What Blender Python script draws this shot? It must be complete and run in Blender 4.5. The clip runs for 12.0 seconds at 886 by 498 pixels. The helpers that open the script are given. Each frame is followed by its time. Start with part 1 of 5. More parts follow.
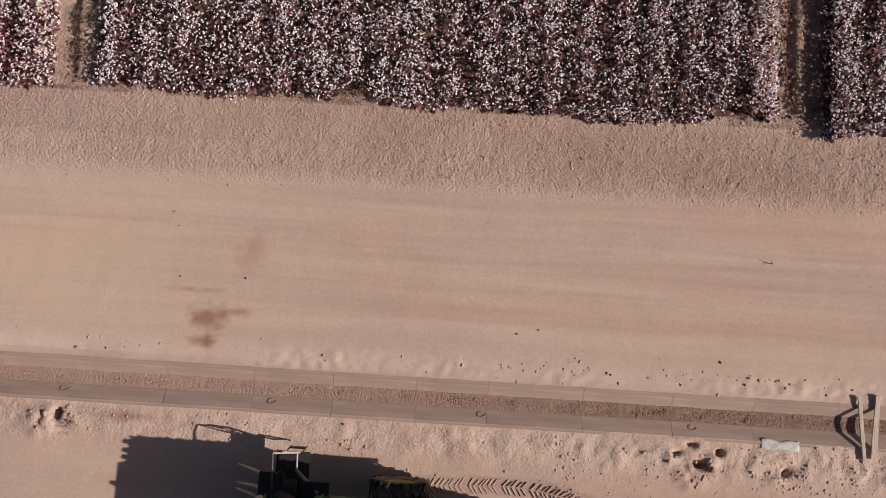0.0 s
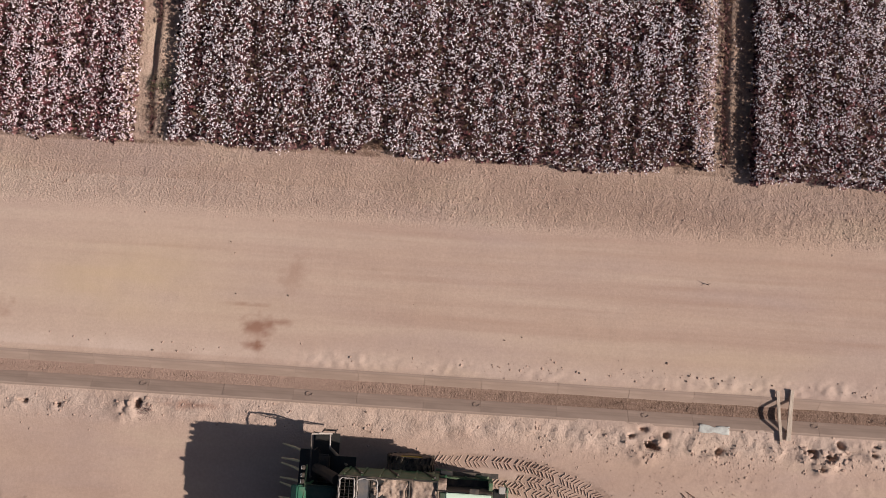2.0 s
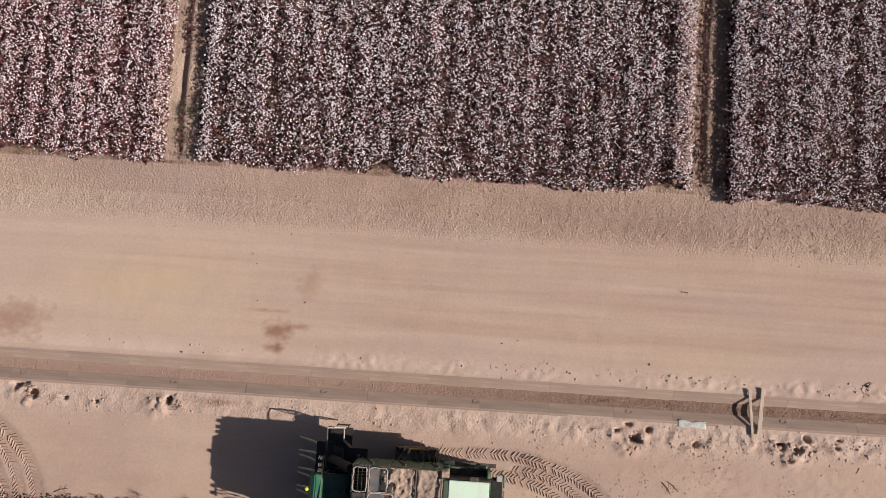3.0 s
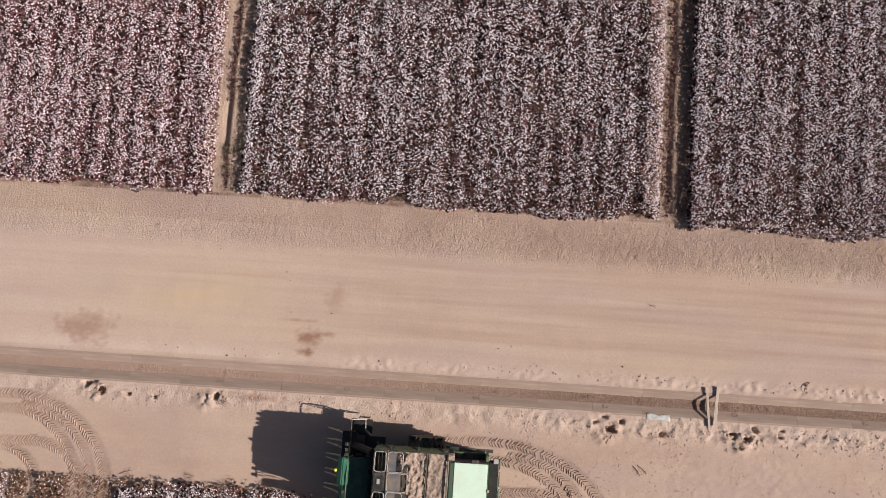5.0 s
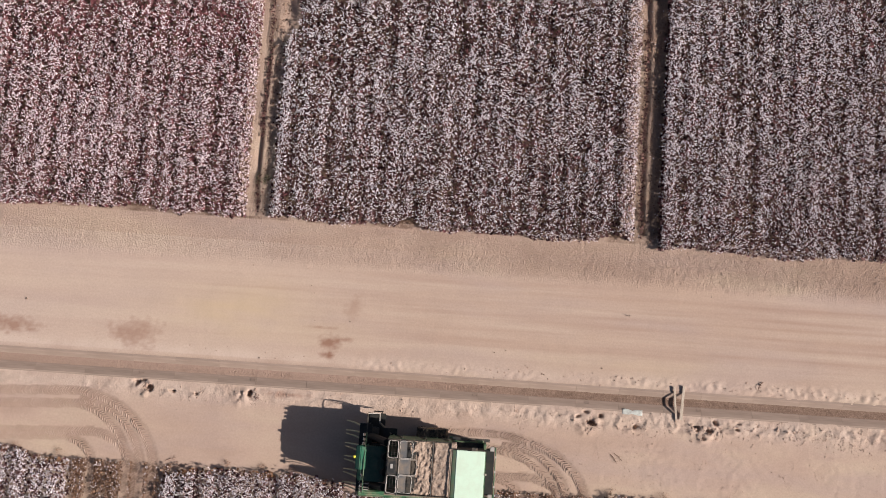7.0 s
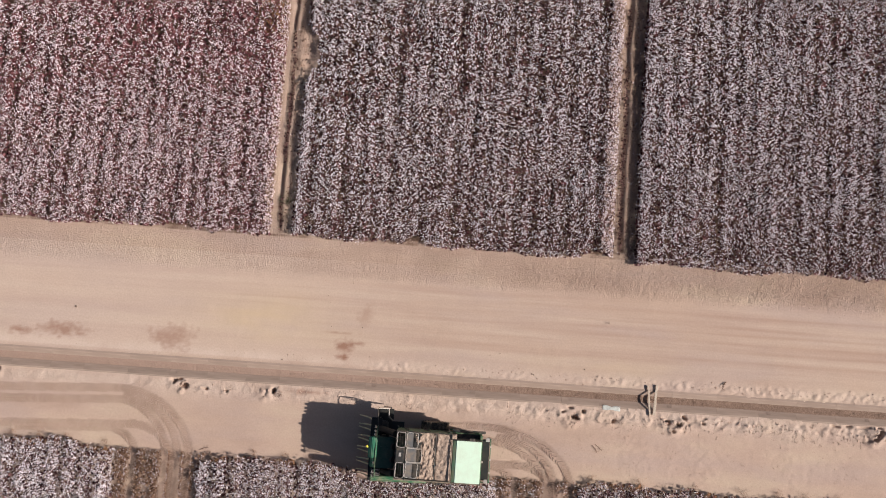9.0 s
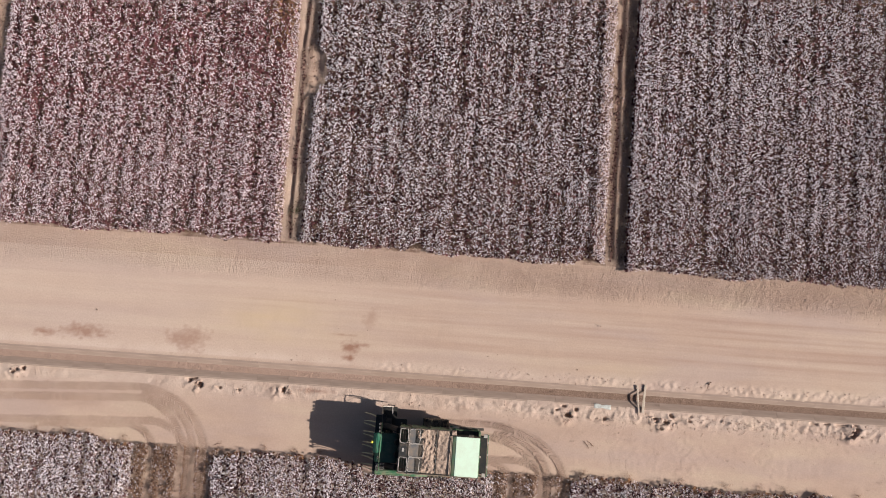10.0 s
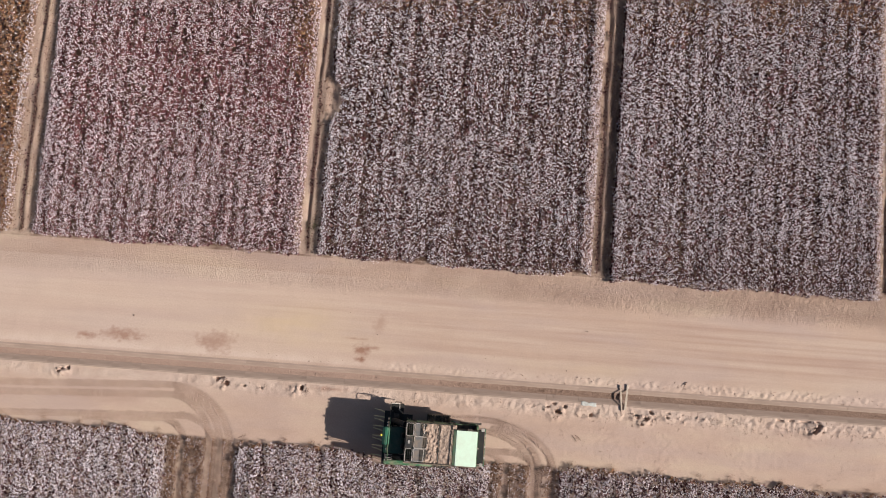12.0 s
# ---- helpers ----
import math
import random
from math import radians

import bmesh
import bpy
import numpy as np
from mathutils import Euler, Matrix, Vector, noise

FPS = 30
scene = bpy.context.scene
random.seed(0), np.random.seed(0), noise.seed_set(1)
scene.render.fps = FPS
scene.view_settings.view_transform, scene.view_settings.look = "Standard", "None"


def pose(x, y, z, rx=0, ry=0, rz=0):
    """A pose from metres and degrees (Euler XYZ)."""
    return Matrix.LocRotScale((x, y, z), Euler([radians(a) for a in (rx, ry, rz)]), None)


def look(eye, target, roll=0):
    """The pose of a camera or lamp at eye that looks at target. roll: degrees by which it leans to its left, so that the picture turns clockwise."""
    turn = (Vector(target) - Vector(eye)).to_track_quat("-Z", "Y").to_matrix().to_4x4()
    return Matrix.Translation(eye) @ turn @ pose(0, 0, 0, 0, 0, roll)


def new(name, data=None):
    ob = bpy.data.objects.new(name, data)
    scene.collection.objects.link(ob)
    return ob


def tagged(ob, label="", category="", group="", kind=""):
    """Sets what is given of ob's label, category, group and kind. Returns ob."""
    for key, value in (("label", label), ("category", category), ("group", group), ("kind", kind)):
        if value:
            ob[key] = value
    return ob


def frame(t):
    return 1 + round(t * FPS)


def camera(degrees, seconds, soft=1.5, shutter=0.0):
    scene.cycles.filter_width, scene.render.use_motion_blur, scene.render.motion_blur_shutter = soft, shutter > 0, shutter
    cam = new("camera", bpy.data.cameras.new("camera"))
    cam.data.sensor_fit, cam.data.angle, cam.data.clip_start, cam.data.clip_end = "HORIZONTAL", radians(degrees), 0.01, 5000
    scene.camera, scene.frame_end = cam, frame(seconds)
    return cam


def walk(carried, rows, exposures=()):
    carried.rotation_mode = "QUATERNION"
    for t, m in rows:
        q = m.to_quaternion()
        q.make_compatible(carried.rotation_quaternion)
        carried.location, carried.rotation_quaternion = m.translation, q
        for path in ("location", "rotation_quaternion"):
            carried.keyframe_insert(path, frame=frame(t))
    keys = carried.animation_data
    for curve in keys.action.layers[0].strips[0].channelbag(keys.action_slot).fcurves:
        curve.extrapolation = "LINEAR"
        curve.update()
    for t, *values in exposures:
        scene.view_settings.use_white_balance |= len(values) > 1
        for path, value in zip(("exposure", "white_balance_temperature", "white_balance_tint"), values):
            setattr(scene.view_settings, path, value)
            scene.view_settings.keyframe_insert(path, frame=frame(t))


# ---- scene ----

# ---------------------------------------------------------------- camera
# The canal runs along x and the crop rows along y; the drone climbs straight up with its gimbal near nadir.
cam = camera(50.0, 12.0, soft=0.95)
HEADING = 5.8
PATH = [
    (0.0, 0.406, -0.667, 28.055, 5.610, 0.876, -2.296),
    (1.0, 0.538, -0.713, 31.601, 5.813, 1.042, -2.240),
    (2.0, 0.542, -0.720, 35.152, 5.963, 1.080, -2.187),
    (3.0, 0.444, -0.693, 38.704, 6.066, 1.015, -2.135),
    (4.0, 0.272, -0.637, 42.256, 6.131, 0.877, -2.083),
    (5.0, 0.054, -0.559, 45.806, 6.165, 0.691, -2.030),
    (6.0, -0.185, -0.465, 49.350, 6.175, 0.485, -1.973),
    (7.0, -0.416, -0.360, 52.888, 6.167, 0.287, -1.913),
    (8.0, -0.613, -0.251, 56.416, 6.151, 0.124, -1.847),
    (9.0, -0.749, -0.144, 59.932, 6.133, 0.023, -1.775),
    (10.0, -0.796, -0.044, 63.434, 6.120, 0.011, -1.694),
    (11.0, -0.728, 0.043, 66.920, 6.120, 0.117, -1.605),
    (12.0, -0.517, 0.110, 70.387, 6.139, 0.366, -1.505),
]
walk(cam, [(t, pose(0, 0, 0, 0, 0, HEADING) @ pose(x, y, z, rx, ry, rz)) for t, x, y, z, rx, ry, rz in PATH],
     exposures=[(0.0, -0.02, 6870, 17), (2.5, 0.14, 6780, 13.5), (5.5, 0.30, 6620, 11), (12.0, 0.39, 6580, 9)])

# ---------------------------------------------------------------- light
SUN_FROM = Vector((0.985, -0.178, 0.0)).normalized()
SUN_ELEV = radians(32.8)
world = bpy.data.worlds.new("world")
scene.world = world
world.use_nodes = True
wn = world.node_tree
sky = wn.nodes.new("ShaderNodeTexSky")
sky.sky_type = "NISHITA"
sky.sun_disc = False
sky.sun_elevation = SUN_ELEV
sky.sun_rotation = math.atan2(SUN_FROM.x, SUN_FROM.y)
sky.air_density = 0.8
sky.dust_density = 1.5
wn.links.new(sky.outputs["Color"], wn.nodes["Background"].inputs["Color"])
wn.nodes["Background"].inputs["Strength"].default_value = 0.05

sun_data = bpy.data.lights.new("sun", "SUN")
sun_data.energy = 5.0
sun_data.angle = radians(0.55)
sun_data.color = (1.0, 0.94, 0.88)
sun = new("sun", sun_data)
sun_dir = (SUN_FROM * math.cos(SUN_ELEV) + Vector((0, 0, math.sin(SUN_ELEV)))).normalized()
sun.matrix_world = look(sun_dir * 200, (0, 0, 0))


# ---------------------------------------------------------------- material helpers
def material(name, rough=0.9, metal=0.0, spec=0.3):
    m = bpy.data.materials.new(name)
    m.use_nodes = True
    b = m.node_tree.nodes["Principled BSDF"]
    b.inputs["Roughness"].default_value = rough
    b.inputs["Metallic"].default_value = metal
    b.inputs["Specular IOR Level"].default_value = spec
    return m, m.node_tree, b


def node(nt, kind, **values):
    n = nt.nodes.new(kind)
    for key, value in values.items():
        n.inputs[key].default_value = value
    return n


def noise_at(nt, coord, scale, detail=4.0, rough=0.6, stretch=(1, 1, 1)):
    m = node(nt, "ShaderNodeMapping", Scale=stretch)
    nt.links.new(coord, m.inputs["Vector"])
    n = node(nt, "ShaderNodeTexNoise", Scale=scale, Detail=detail, Roughness=rough)
    nt.links.new(m.outputs["Vector"], n.inputs["Vector"])
    return n.outputs["Fac"]


def ramp(nt, fac, stops):
    r = nt.nodes.new("ShaderNodeValToRGB")
    while len(r.color_ramp.elements) < len(stops):
        r.color_ramp.elements.new(0.5)
    for e, (pos, col) in zip(r.color_ramp.elements, stops):
        e.position = pos
        e.color = (*col, 1.0) if len(col) == 3 else col
    nt.links.new(fac, r.inputs["Fac"])
    return r.outputs["Color"]


def grey(v):
    return (v, v, v)


def mix(nt, fac, a, b, how="MIX"):
    n = nt.nodes.new("ShaderNodeMix")
    n.data_type = "RGBA"
    n.blend_type = how
    for value, socket in ((fac, n.inputs["Factor"]), (a, n.inputs["A"]), (b, n.inputs["B"])):
        if isinstance(value, bpy.types.NodeSocket):
            nt.links.new(value, socket)
        elif isinstance(value, (int, float)):
            socket.default_value = value
        else:
            socket.default_value = (*value, 1.0)
    return n.outputs["Result"]


def bump(nt, b, height, strength, distance):
    n = node(nt, "ShaderNodeBump", Strength=strength, Distance=distance)
    nt.links.new(height, n.inputs["Height"])
    nt.links.new(n.outputs["Normal"], b.inputs["Normal"])


def coords(nt, which="Object"):
    return nt.nodes.new("ShaderNodeTexCoord").outputs[which]


def attribute(nt, name):
    a = nt.nodes.new("ShaderNodeAttribute")
    a.attribute_name = name
    return a.outputs["Fac"]


# ---------------------------------------------------------------- materials
def soil_material():
    m, nt, b = material("dry_soil", 0.95, 0.0, 0.15)
    p = coords(nt)
    broad = ramp(nt, noise_at(nt, p, 0.35, 5, 0.6, (0.35, 1, 1)),
                 [(0.32, (0.385, 0.268, 0.213)), (0.5, (0.445, 0.318, 0.254)), (0.68, (0.485, 0.365, 0.28))])
    streak = noise_at(nt, p, 1.0, 5, 0.6, (0.045, 1.2, 1))
    lane = mix(nt, attribute(nt, "lane"), broad, mix(nt, ramp(nt, streak, [(0.36, grey(0)), (0.62, grey(1))]), (0.398, 0.276, 0.222), (0.478, 0.357, 0.286)))
    wash = noise_at(nt, p, 0.42, 4, 0.55, (0.22, 1, 1))
    lane = mix(nt, ramp(nt, wash, [(0.50, grey(0)), (0.64, grey(0.55))]), lane, (0.405, 0.300, 0.262))
    lane = mix(nt, ramp(nt, wash, [(0.36, grey(0.4)), (0.48, grey(0))]), lane, (0.455, 0.320, 0.242))
    pale = mix(nt, attribute(nt, "pale"), lane, (0.535, 0.410, 0.342))
    grain = noise_at(nt, p, 9.0, 6, 0.7)
    grained = mix(nt, 0.32, pale, ramp(nt, grain, [(0.25, grey(0.33)), (0.75, grey(0.67))]), "OVERLAY")
    ochre = mix(nt, attribute(nt, "ochre"), grained, (0.52, 0.385, 0.245))
    damp = mix(nt, attribute(nt, "damp"), ochre, (0.265, 0.140, 0.098))
    # one dark tone for fallen leaves, pressed ruts and painted shade
    litter_and_shade = mix(nt, attribute(nt, "litter_and_shade"), damp, mix(nt, grain, (0.08, 0.045, 0.035), (0.27, 0.17, 0.12)))
    nt.links.new(litter_and_shade, b.inputs["Base Color"])
    fine = noise_at(nt, p, 26.0, 5, 0.65)
    coarse = noise_at(nt, p, 11.0, 4, 0.65)
    hgt = nt.nodes.new("ShaderNodeMath")
    hgt.operation = "MULTIPLY_ADD"
    rough = nt.nodes.new("ShaderNodeMath")
    rough.operation = "MULTIPLY"
    nt.links.new(coarse, rough.inputs[0])
    nt.links.new(attribute(nt, "clod"), rough.inputs[1])
    nt.links.new(fine, hgt.inputs[0])
    hgt.inputs[1].default_value = 0.05
    nt.links.new(rough.outputs[0], hgt.inputs[2])
    bump(nt, b, hgt.outputs[0], 0.9, 0.10)
    return m


def clod_material():
    m, nt, b = material("soil_clods", 0.95, 0.0, 0.15)
    island = nt.nodes.new("ShaderNodeNewGeometry").outputs["Random Per Island"]
    base = ramp(nt, island, [(0.0, (0.385, 0.268, 0.214)), (0.6, (0.430, 0.307, 0.247)), (1.0, (0.450, 0.330, 0.268))])
    nt.links.new(base, b.inputs["Base Color"])
    return m


def boll_material(name, tint):
    m, nt, b = material(name, 0.95, 0.0, 0.1)
    island = nt.nodes.new("ShaderNodeNewGeometry").outputs["Random Per Island"]
    base = ramp(nt, island, [(0.0, (0.50, 0.44, 0.44)), (0.35, (0.72, 0.67, 0.675)), (1.0, (0.87, 0.84, 0.855))])
    nt.links.new(mix(nt, 1.0, base, tint, "MULTIPLY"), b.inputs["Base Color"])
    return m


def leaf_material(name, dark, middle, light):
    m, nt, b = material(name, 0.85, 0.0, 0.2)
    island = nt.nodes.new("ShaderNodeNewGeometry").outputs["Random Per Island"]
    nt.links.new(ramp(nt, island, [(0.0, dark), (0.6, middle), (1.0, light)]), b.inputs["Base Color"])
    return m


def straw_material():
    m, nt, b = material("dry_straw", 0.9, 0.0, 0.2)
    island = nt.nodes.new("ShaderNodeNewGeometry").outputs["Random Per Island"]
    base = ramp(nt, island, [(0.0, (0.085, 0.045, 0.034)), (0.55, (0.215, 0.122, 0.084)), (1.0, (0.40, 0.26, 0.185))])
    nt.links.new(base, b.inputs["Base Color"])
    return m


def weed_material():
    m, nt, b = material("green_weed", 0.8, 0.0, 0.2)
    island = nt.nodes.new("ShaderNodeNewGeometry").outputs["Random Per Island"]
    nt.links.new(ramp(nt, island, [(0.0, (0.05, 0.06, 0.03)), (1.0, (0.17, 0.16, 0.08))]), b.inputs["Base Color"])
    return m


def concrete_material():
    m, nt, b = material("dusty_concrete", 0.9, 0.0, 0.2)
    p = coords(nt)
    ob_random = nt.nodes.new("ShaderNodeObjectInfo").outputs["Random"]
    base = ramp(nt, noise_at(nt, p, 1.3, 6, 0.65, (0.4, 2.0, 2.0)), [(0.3, (0.315, 0.232, 0.188)), (0.55, (0.385, 0.285, 0.231)), (0.75, (0.445, 0.336, 0.273))])
    base = mix(nt, ramp(nt, noise_at(nt, p, 1.0, 4, 0.6, (0.06, 9.0, 9.0)), [(0.45, grey(0)), (0.62, grey(0.6))]), base, (0.265, 0.195, 0.157))
    tone = ramp(nt, ob_random, [(0.0, grey(0.94)), (1.0, grey(1.06))])
    fine = noise_at(nt, p, 30, 4, 0.6)
    nt.links.new(mix(nt, 1.0, base, tone, "MULTIPLY"), b.inputs["Base Color"])
    bump(nt, b, fine, 0.4, 0.01)
    return m


def bed_material():
    m, nt, b = material("canal_bed_soil", 0.95, 0.0, 0.15)
    p = coords(nt)
    n1 = noise_at(nt, p, 14, 5, 0.7)
    base = ramp(nt, n1, [(0.3, (0.14, 0.088, 0.066)), (0.55, (0.24, 0.160, 0.122)), (0.75, (0.36, 0.25, 0.195))])
    along = nt.nodes.new("ShaderNodeSeparateXYZ")
    nt.links.new(p, along.inputs[0])
    span = node(nt, "ShaderNodeMapRange")
    span.inputs["From Min"].default_value = 6.0
    span.inputs["From Max"].default_value = -6.0
    nt.links.new(along.outputs["X"], span.inputs["Value"])
    drier = mix(nt, span.outputs["Result"], base, mix(nt, n1, (0.26, 0.172, 0.134), (0.42, 0.295, 0.238)))
    nt.links.new(drier, b.inputs["Base Color"])
    bump(nt, b, n1, 0.8, 0.06)
    return m


def paint_material(name, colour, dust=0.35, rough=0.45, metal=0.0):
    m, nt, b = material(name, rough, metal, 0.5)
    p = coords(nt)
    n1 = noise_at(nt, p, 2.2, 6, 0.65)
    n2 = noise_at(nt, p, 25, 4, 0.6)
    spread = ramp(nt, n1, [(0.42, grey(0)), (0.75, grey(dust * 2))])
    worn = mix(nt, spread, colour, (0.40, 0.29, 0.20))
    nt.links.new(mix(nt, 0.25, worn, ramp(nt, n2, [(0.3, grey(0.35)), (0.7, grey(0.65))]), "OVERLAY"), b.inputs["Base Color"])
    nt.links.new(ramp(nt, n1, [(0.3, grey(rough)), (0.8, grey(0.85))]), b.inputs["Roughness"])
    bump(nt, b, n2, 0.15, 0.004)
    return m


SOIL = soil_material()
CLOD = clod_material()
BOLL = boll_material("open_cotton", (1.0, 0.952, 0.975))
# pinker tint; on the western block it also stands in for dust haze
PINK_BOLL = boll_material("pink_open_cotton", (1.0, 0.875, 0.90))
LEAF = leaf_material("dry_cotton_foliage", (0.024, 0.009, 0.009), (0.086, 0.037, 0.037), (0.25, 0.128, 0.120))
RED_LEAF = leaf_material("reddened_cotton_leaves", (0.11, 0.034, 0.037), (0.21, 0.074, 0.080), (0.34, 0.155, 0.158))
BROWN_LEAF = leaf_material("scorched_cotton_leaves", (0.12, 0.055, 0.03), (0.26, 0.13, 0.07), (0.38, 0.21, 0.12))
STRAW = straw_material()
WEED = weed_material()
CONCRETE = concrete_material()
BED = bed_material()
GREEN = paint_material("green_machine_paint", (0.018, 0.11, 0.045), 0.3)
DARK = paint_material("dark_steel", (0.022, 0.022, 0.022), 0.2, 0.5)
# near-black that puts deep shade into the colour of picker parts
SHADE_BLACK = paint_material("shade_black", (0.007, 0.008, 0.008), 0.04, 0.7)
MINT = paint_material("sun_bleached_green_lid", (0.64, 0.80, 0.64), 0.10, 0.4)


# ---------------------------------------------------------------- mesh helpers
def link_mesh(name, verts, faces, mats, face_mats=None, parent=None, smooth=False):
    """verts (n, 3) and equal-sized faces (m, k) as arrays."""
    verts = np.asarray(verts, dtype=np.float32)
    faces = np.asarray(faces, dtype=np.int32)
    me = bpy.data.meshes.new(name)
    me.vertices.add(len(verts))
    me.vertices.foreach_set("co", verts.ravel())
    k = faces.shape[1]
    me.loops.add(faces.size)
    me.loops.foreach_set("vertex_index", faces.ravel())
    me.polygons.add(len(faces))
    me.polygons.foreach_set("loop_start", np.arange(0, faces.size, k, dtype=np.int32))
    for m in mats:
        me.materials.append(m)
    if face_mats is not None:
        me.polygons.foreach_set("material_index", np.asarray(face_mats, dtype=np.int32))
    me.polygons.foreach_set("use_smooth", np.full(len(faces), smooth))
    me.update(calc_edges=True)
    ob = new(name, me)
    ob.parent = parent
    return ob


def random_turns(rng, n, tilt=math.pi):
    """n rotation matrices, turned freely about z and tipped by up to tilt."""
    a, e, s = rng.uniform(0, 2 * np.pi, n), rng.uniform(-tilt, tilt, n), rng.uniform(0, 2 * np.pi, n)
    ca, sa, ce, se, cs, ss = np.cos(a), np.sin(a), np.cos(e), np.sin(e), np.cos(s), np.sin(s)
    z = np.zeros(n)
    o = np.ones(n)
    rz = np.stack([ca, -sa, z, sa, ca, z, z, z, o], 1).reshape(n, 3, 3)
    rx = np.stack([o, z, z, z, ce, -se, z, se, ce], 1).reshape(n, 3, 3)
    rs = np.stack([cs, -ss, z, ss, cs, z, z, z, o], 1).reshape(n, 3, 3)
    return rz @ rx @ rs


def strew(template, tris, places, sizes, turns):
    """Copies of a small template at many places: vertices and triangles."""
    n, k = len(places), len(template)
    v = np.einsum("nij,kj->nki", turns, template) * sizes[:, None, None] + places[:, None, :]
    f = tris[None] + (np.arange(n) * k)[:, None, None]
    return v.reshape(-1, 3), f.reshape(-1, 3)


def join(pieces):
    """[(verts, faces, material index)] into one set of arrays."""
    vs, fs, ms, at = [], [], [], 0
    for v, f, m in pieces:
        vs.append(v)
        fs.append(f + at)
        ms.append(np.full(len(f), m))
        at += len(v)
    return np.concatenate(vs), np.concatenate(fs), np.concatenate(ms)


BOLLET = np.array([(1.5, 0, 0.1), (-0.75, 0.70, 0.1), (-0.80, -0.66, 0.0), (0.1, 0, 0.75), (0, 0.1, -0.7)], float)
BOLLET_TRIS = np.array([(0, 1, 3), (1, 2, 3), (2, 0, 3), (1, 0, 4), (2, 1, 4), (0, 2, 4)])
LUMP = np.array([(1, 0, -0.4), (0.25, 0.95, -0.4), (-0.85, 0.6, -0.4), (-0.8, -0.6, -0.4), (0.3, -0.95, -0.4), (0.15, 0.1, 0.55)], float)
LUMP_TRIS = np.array([(0, 1, 5), (1, 2, 5), (2, 3, 5), (3, 4, 5), (4, 0, 5)])
OCTA = np.array([(1, 0, 0), (-1, 0, 0), (0, 1, 0), (0, -1, 0), (0, 0, 0.8), (0, 0, -0.8)], float)
OCTA_TRIS = np.array([(0, 2, 4), (2, 1, 4), (1, 3, 4), (3, 0, 4), (2, 0, 5), (1, 2, 5), (3, 1, 5), (0, 3, 5)])
LEAFLET = np.array([(-0.5, 0, 0), (0, -0.42, 0.12), (0.6, 0, 0), (0, 0.42, 0.12)], float)
LEAFLET_TRIS = np.array([(0, 1, 2), (0, 2, 3)])
STICK = np.array([(-0.5, -0.3, 0), (0.5, -0.3, 0), (0, 0.5, 0), (0, 0, 1)], float)
STICK_TRIS = np.array([(0, 1, 3), (1, 2, 3), (2, 0, 3)])


def lattice_noise(x, y, seed, scale):
    """Smooth value noise, 0..1, with features about scale metres across."""
    x, y = np.asarray(x, float) / scale, np.asarray(y, float) / scale
    xi, yi = np.floor(x), np.floor(y)
    fx, fy = x - xi, y - yi
    fx, fy = fx * fx * (3 - 2 * fx), fy * fy * (3 - 2 * fy)

    def value(i, j):
        h = (i.astype(np.int64) * 374761393 + j.astype(np.int64) * 668265263 + seed * 69069) & 0x7FFFFFFF
        h = ((h ^ (h >> 13)) * 1274126177) & 0x7FFFFFFF
        return ((h ^ (h >> 16)) & 0xFFFF) / 65535.0

    a, b, c, d = value(xi, yi), value(xi + 1, yi), value(xi, yi + 1), value(xi + 1, yi + 1)
    return (a * (1 - fx) + b * fx) * (1 - fy) + (c * (1 - fx) + d * fx) * fy


def wave(x, y, seed, scale):
    """Two octaves of noise about zero, in about -1..1."""
    ca, sa = math.cos(seed), math.sin(seed)
    u, v = x * ca - y * sa, x * sa + y * ca
    return 1.5 * (lattice_noise(u, v, seed, scale) - 0.5) + 0.8 * (lattice_noise(v, u, seed + 7, scale * 0.45) - 0.5)


# ---------------------------------------------------------------- plan, in metres
CANAL_N, CANAL_S = -1.80, -2.93           # the two lips of the lined ditch
BED_N, BED_S, BED_Z = -2.13, -2.50, -0.26
FIELD_EDGE = 6.35                          # near edge of the three northern checks
CHECKS = [(-32.1, -12.3), (-10.75, 9.4), (10.95, 30.65)]
FIELD_FAR = 28.4
GAPS = [(-34.0, -32.1), (-12.3, -10.75), (9.4, 10.95), (30.65, 32.2)]   # strips between the checks
WIDENING = lambda x, y: ((x + 11.1) / 1.05) ** 2 + ((y - 18.2) / 1.9) ** 2 < 1   # bare patch where a gap bulges
PICKED = [(-20.6, -15.3), (3.0, 8.1)]      # strips already picked in the southern block


def south_edge(x):
    x = np.asarray(x, float)
    sag = 0.30 * np.exp(-((x + 19.5) / 2.5) ** 2) + 0.40 * np.exp(-((x + 15.0) / 0.8) ** 2) + 0.20 * np.exp(-(x / 2.5) ** 2)
    return -7.72 - 0.016 * x - sag + 0.22 * (x > 8.6)


def north_edge(x):
    bites = 0.55 * np.exp(-((x + 3.1) / 0.45) ** 2) + 0.4 * np.exp(-((x - 8.6) / 0.7) ** 2) + 0.4 * np.exp(-((x + 18.0) / 1.2) ** 2)
    return FIELD_EDGE + bites + 0.20 * wave(x, 0 * x, 3, 1.6) + 0.12 * wave(x, 0 * x, 4, 0.5) - 0.30 * (x > 10.5) - 0.12 * ((x > -1) & (x < 7.5))


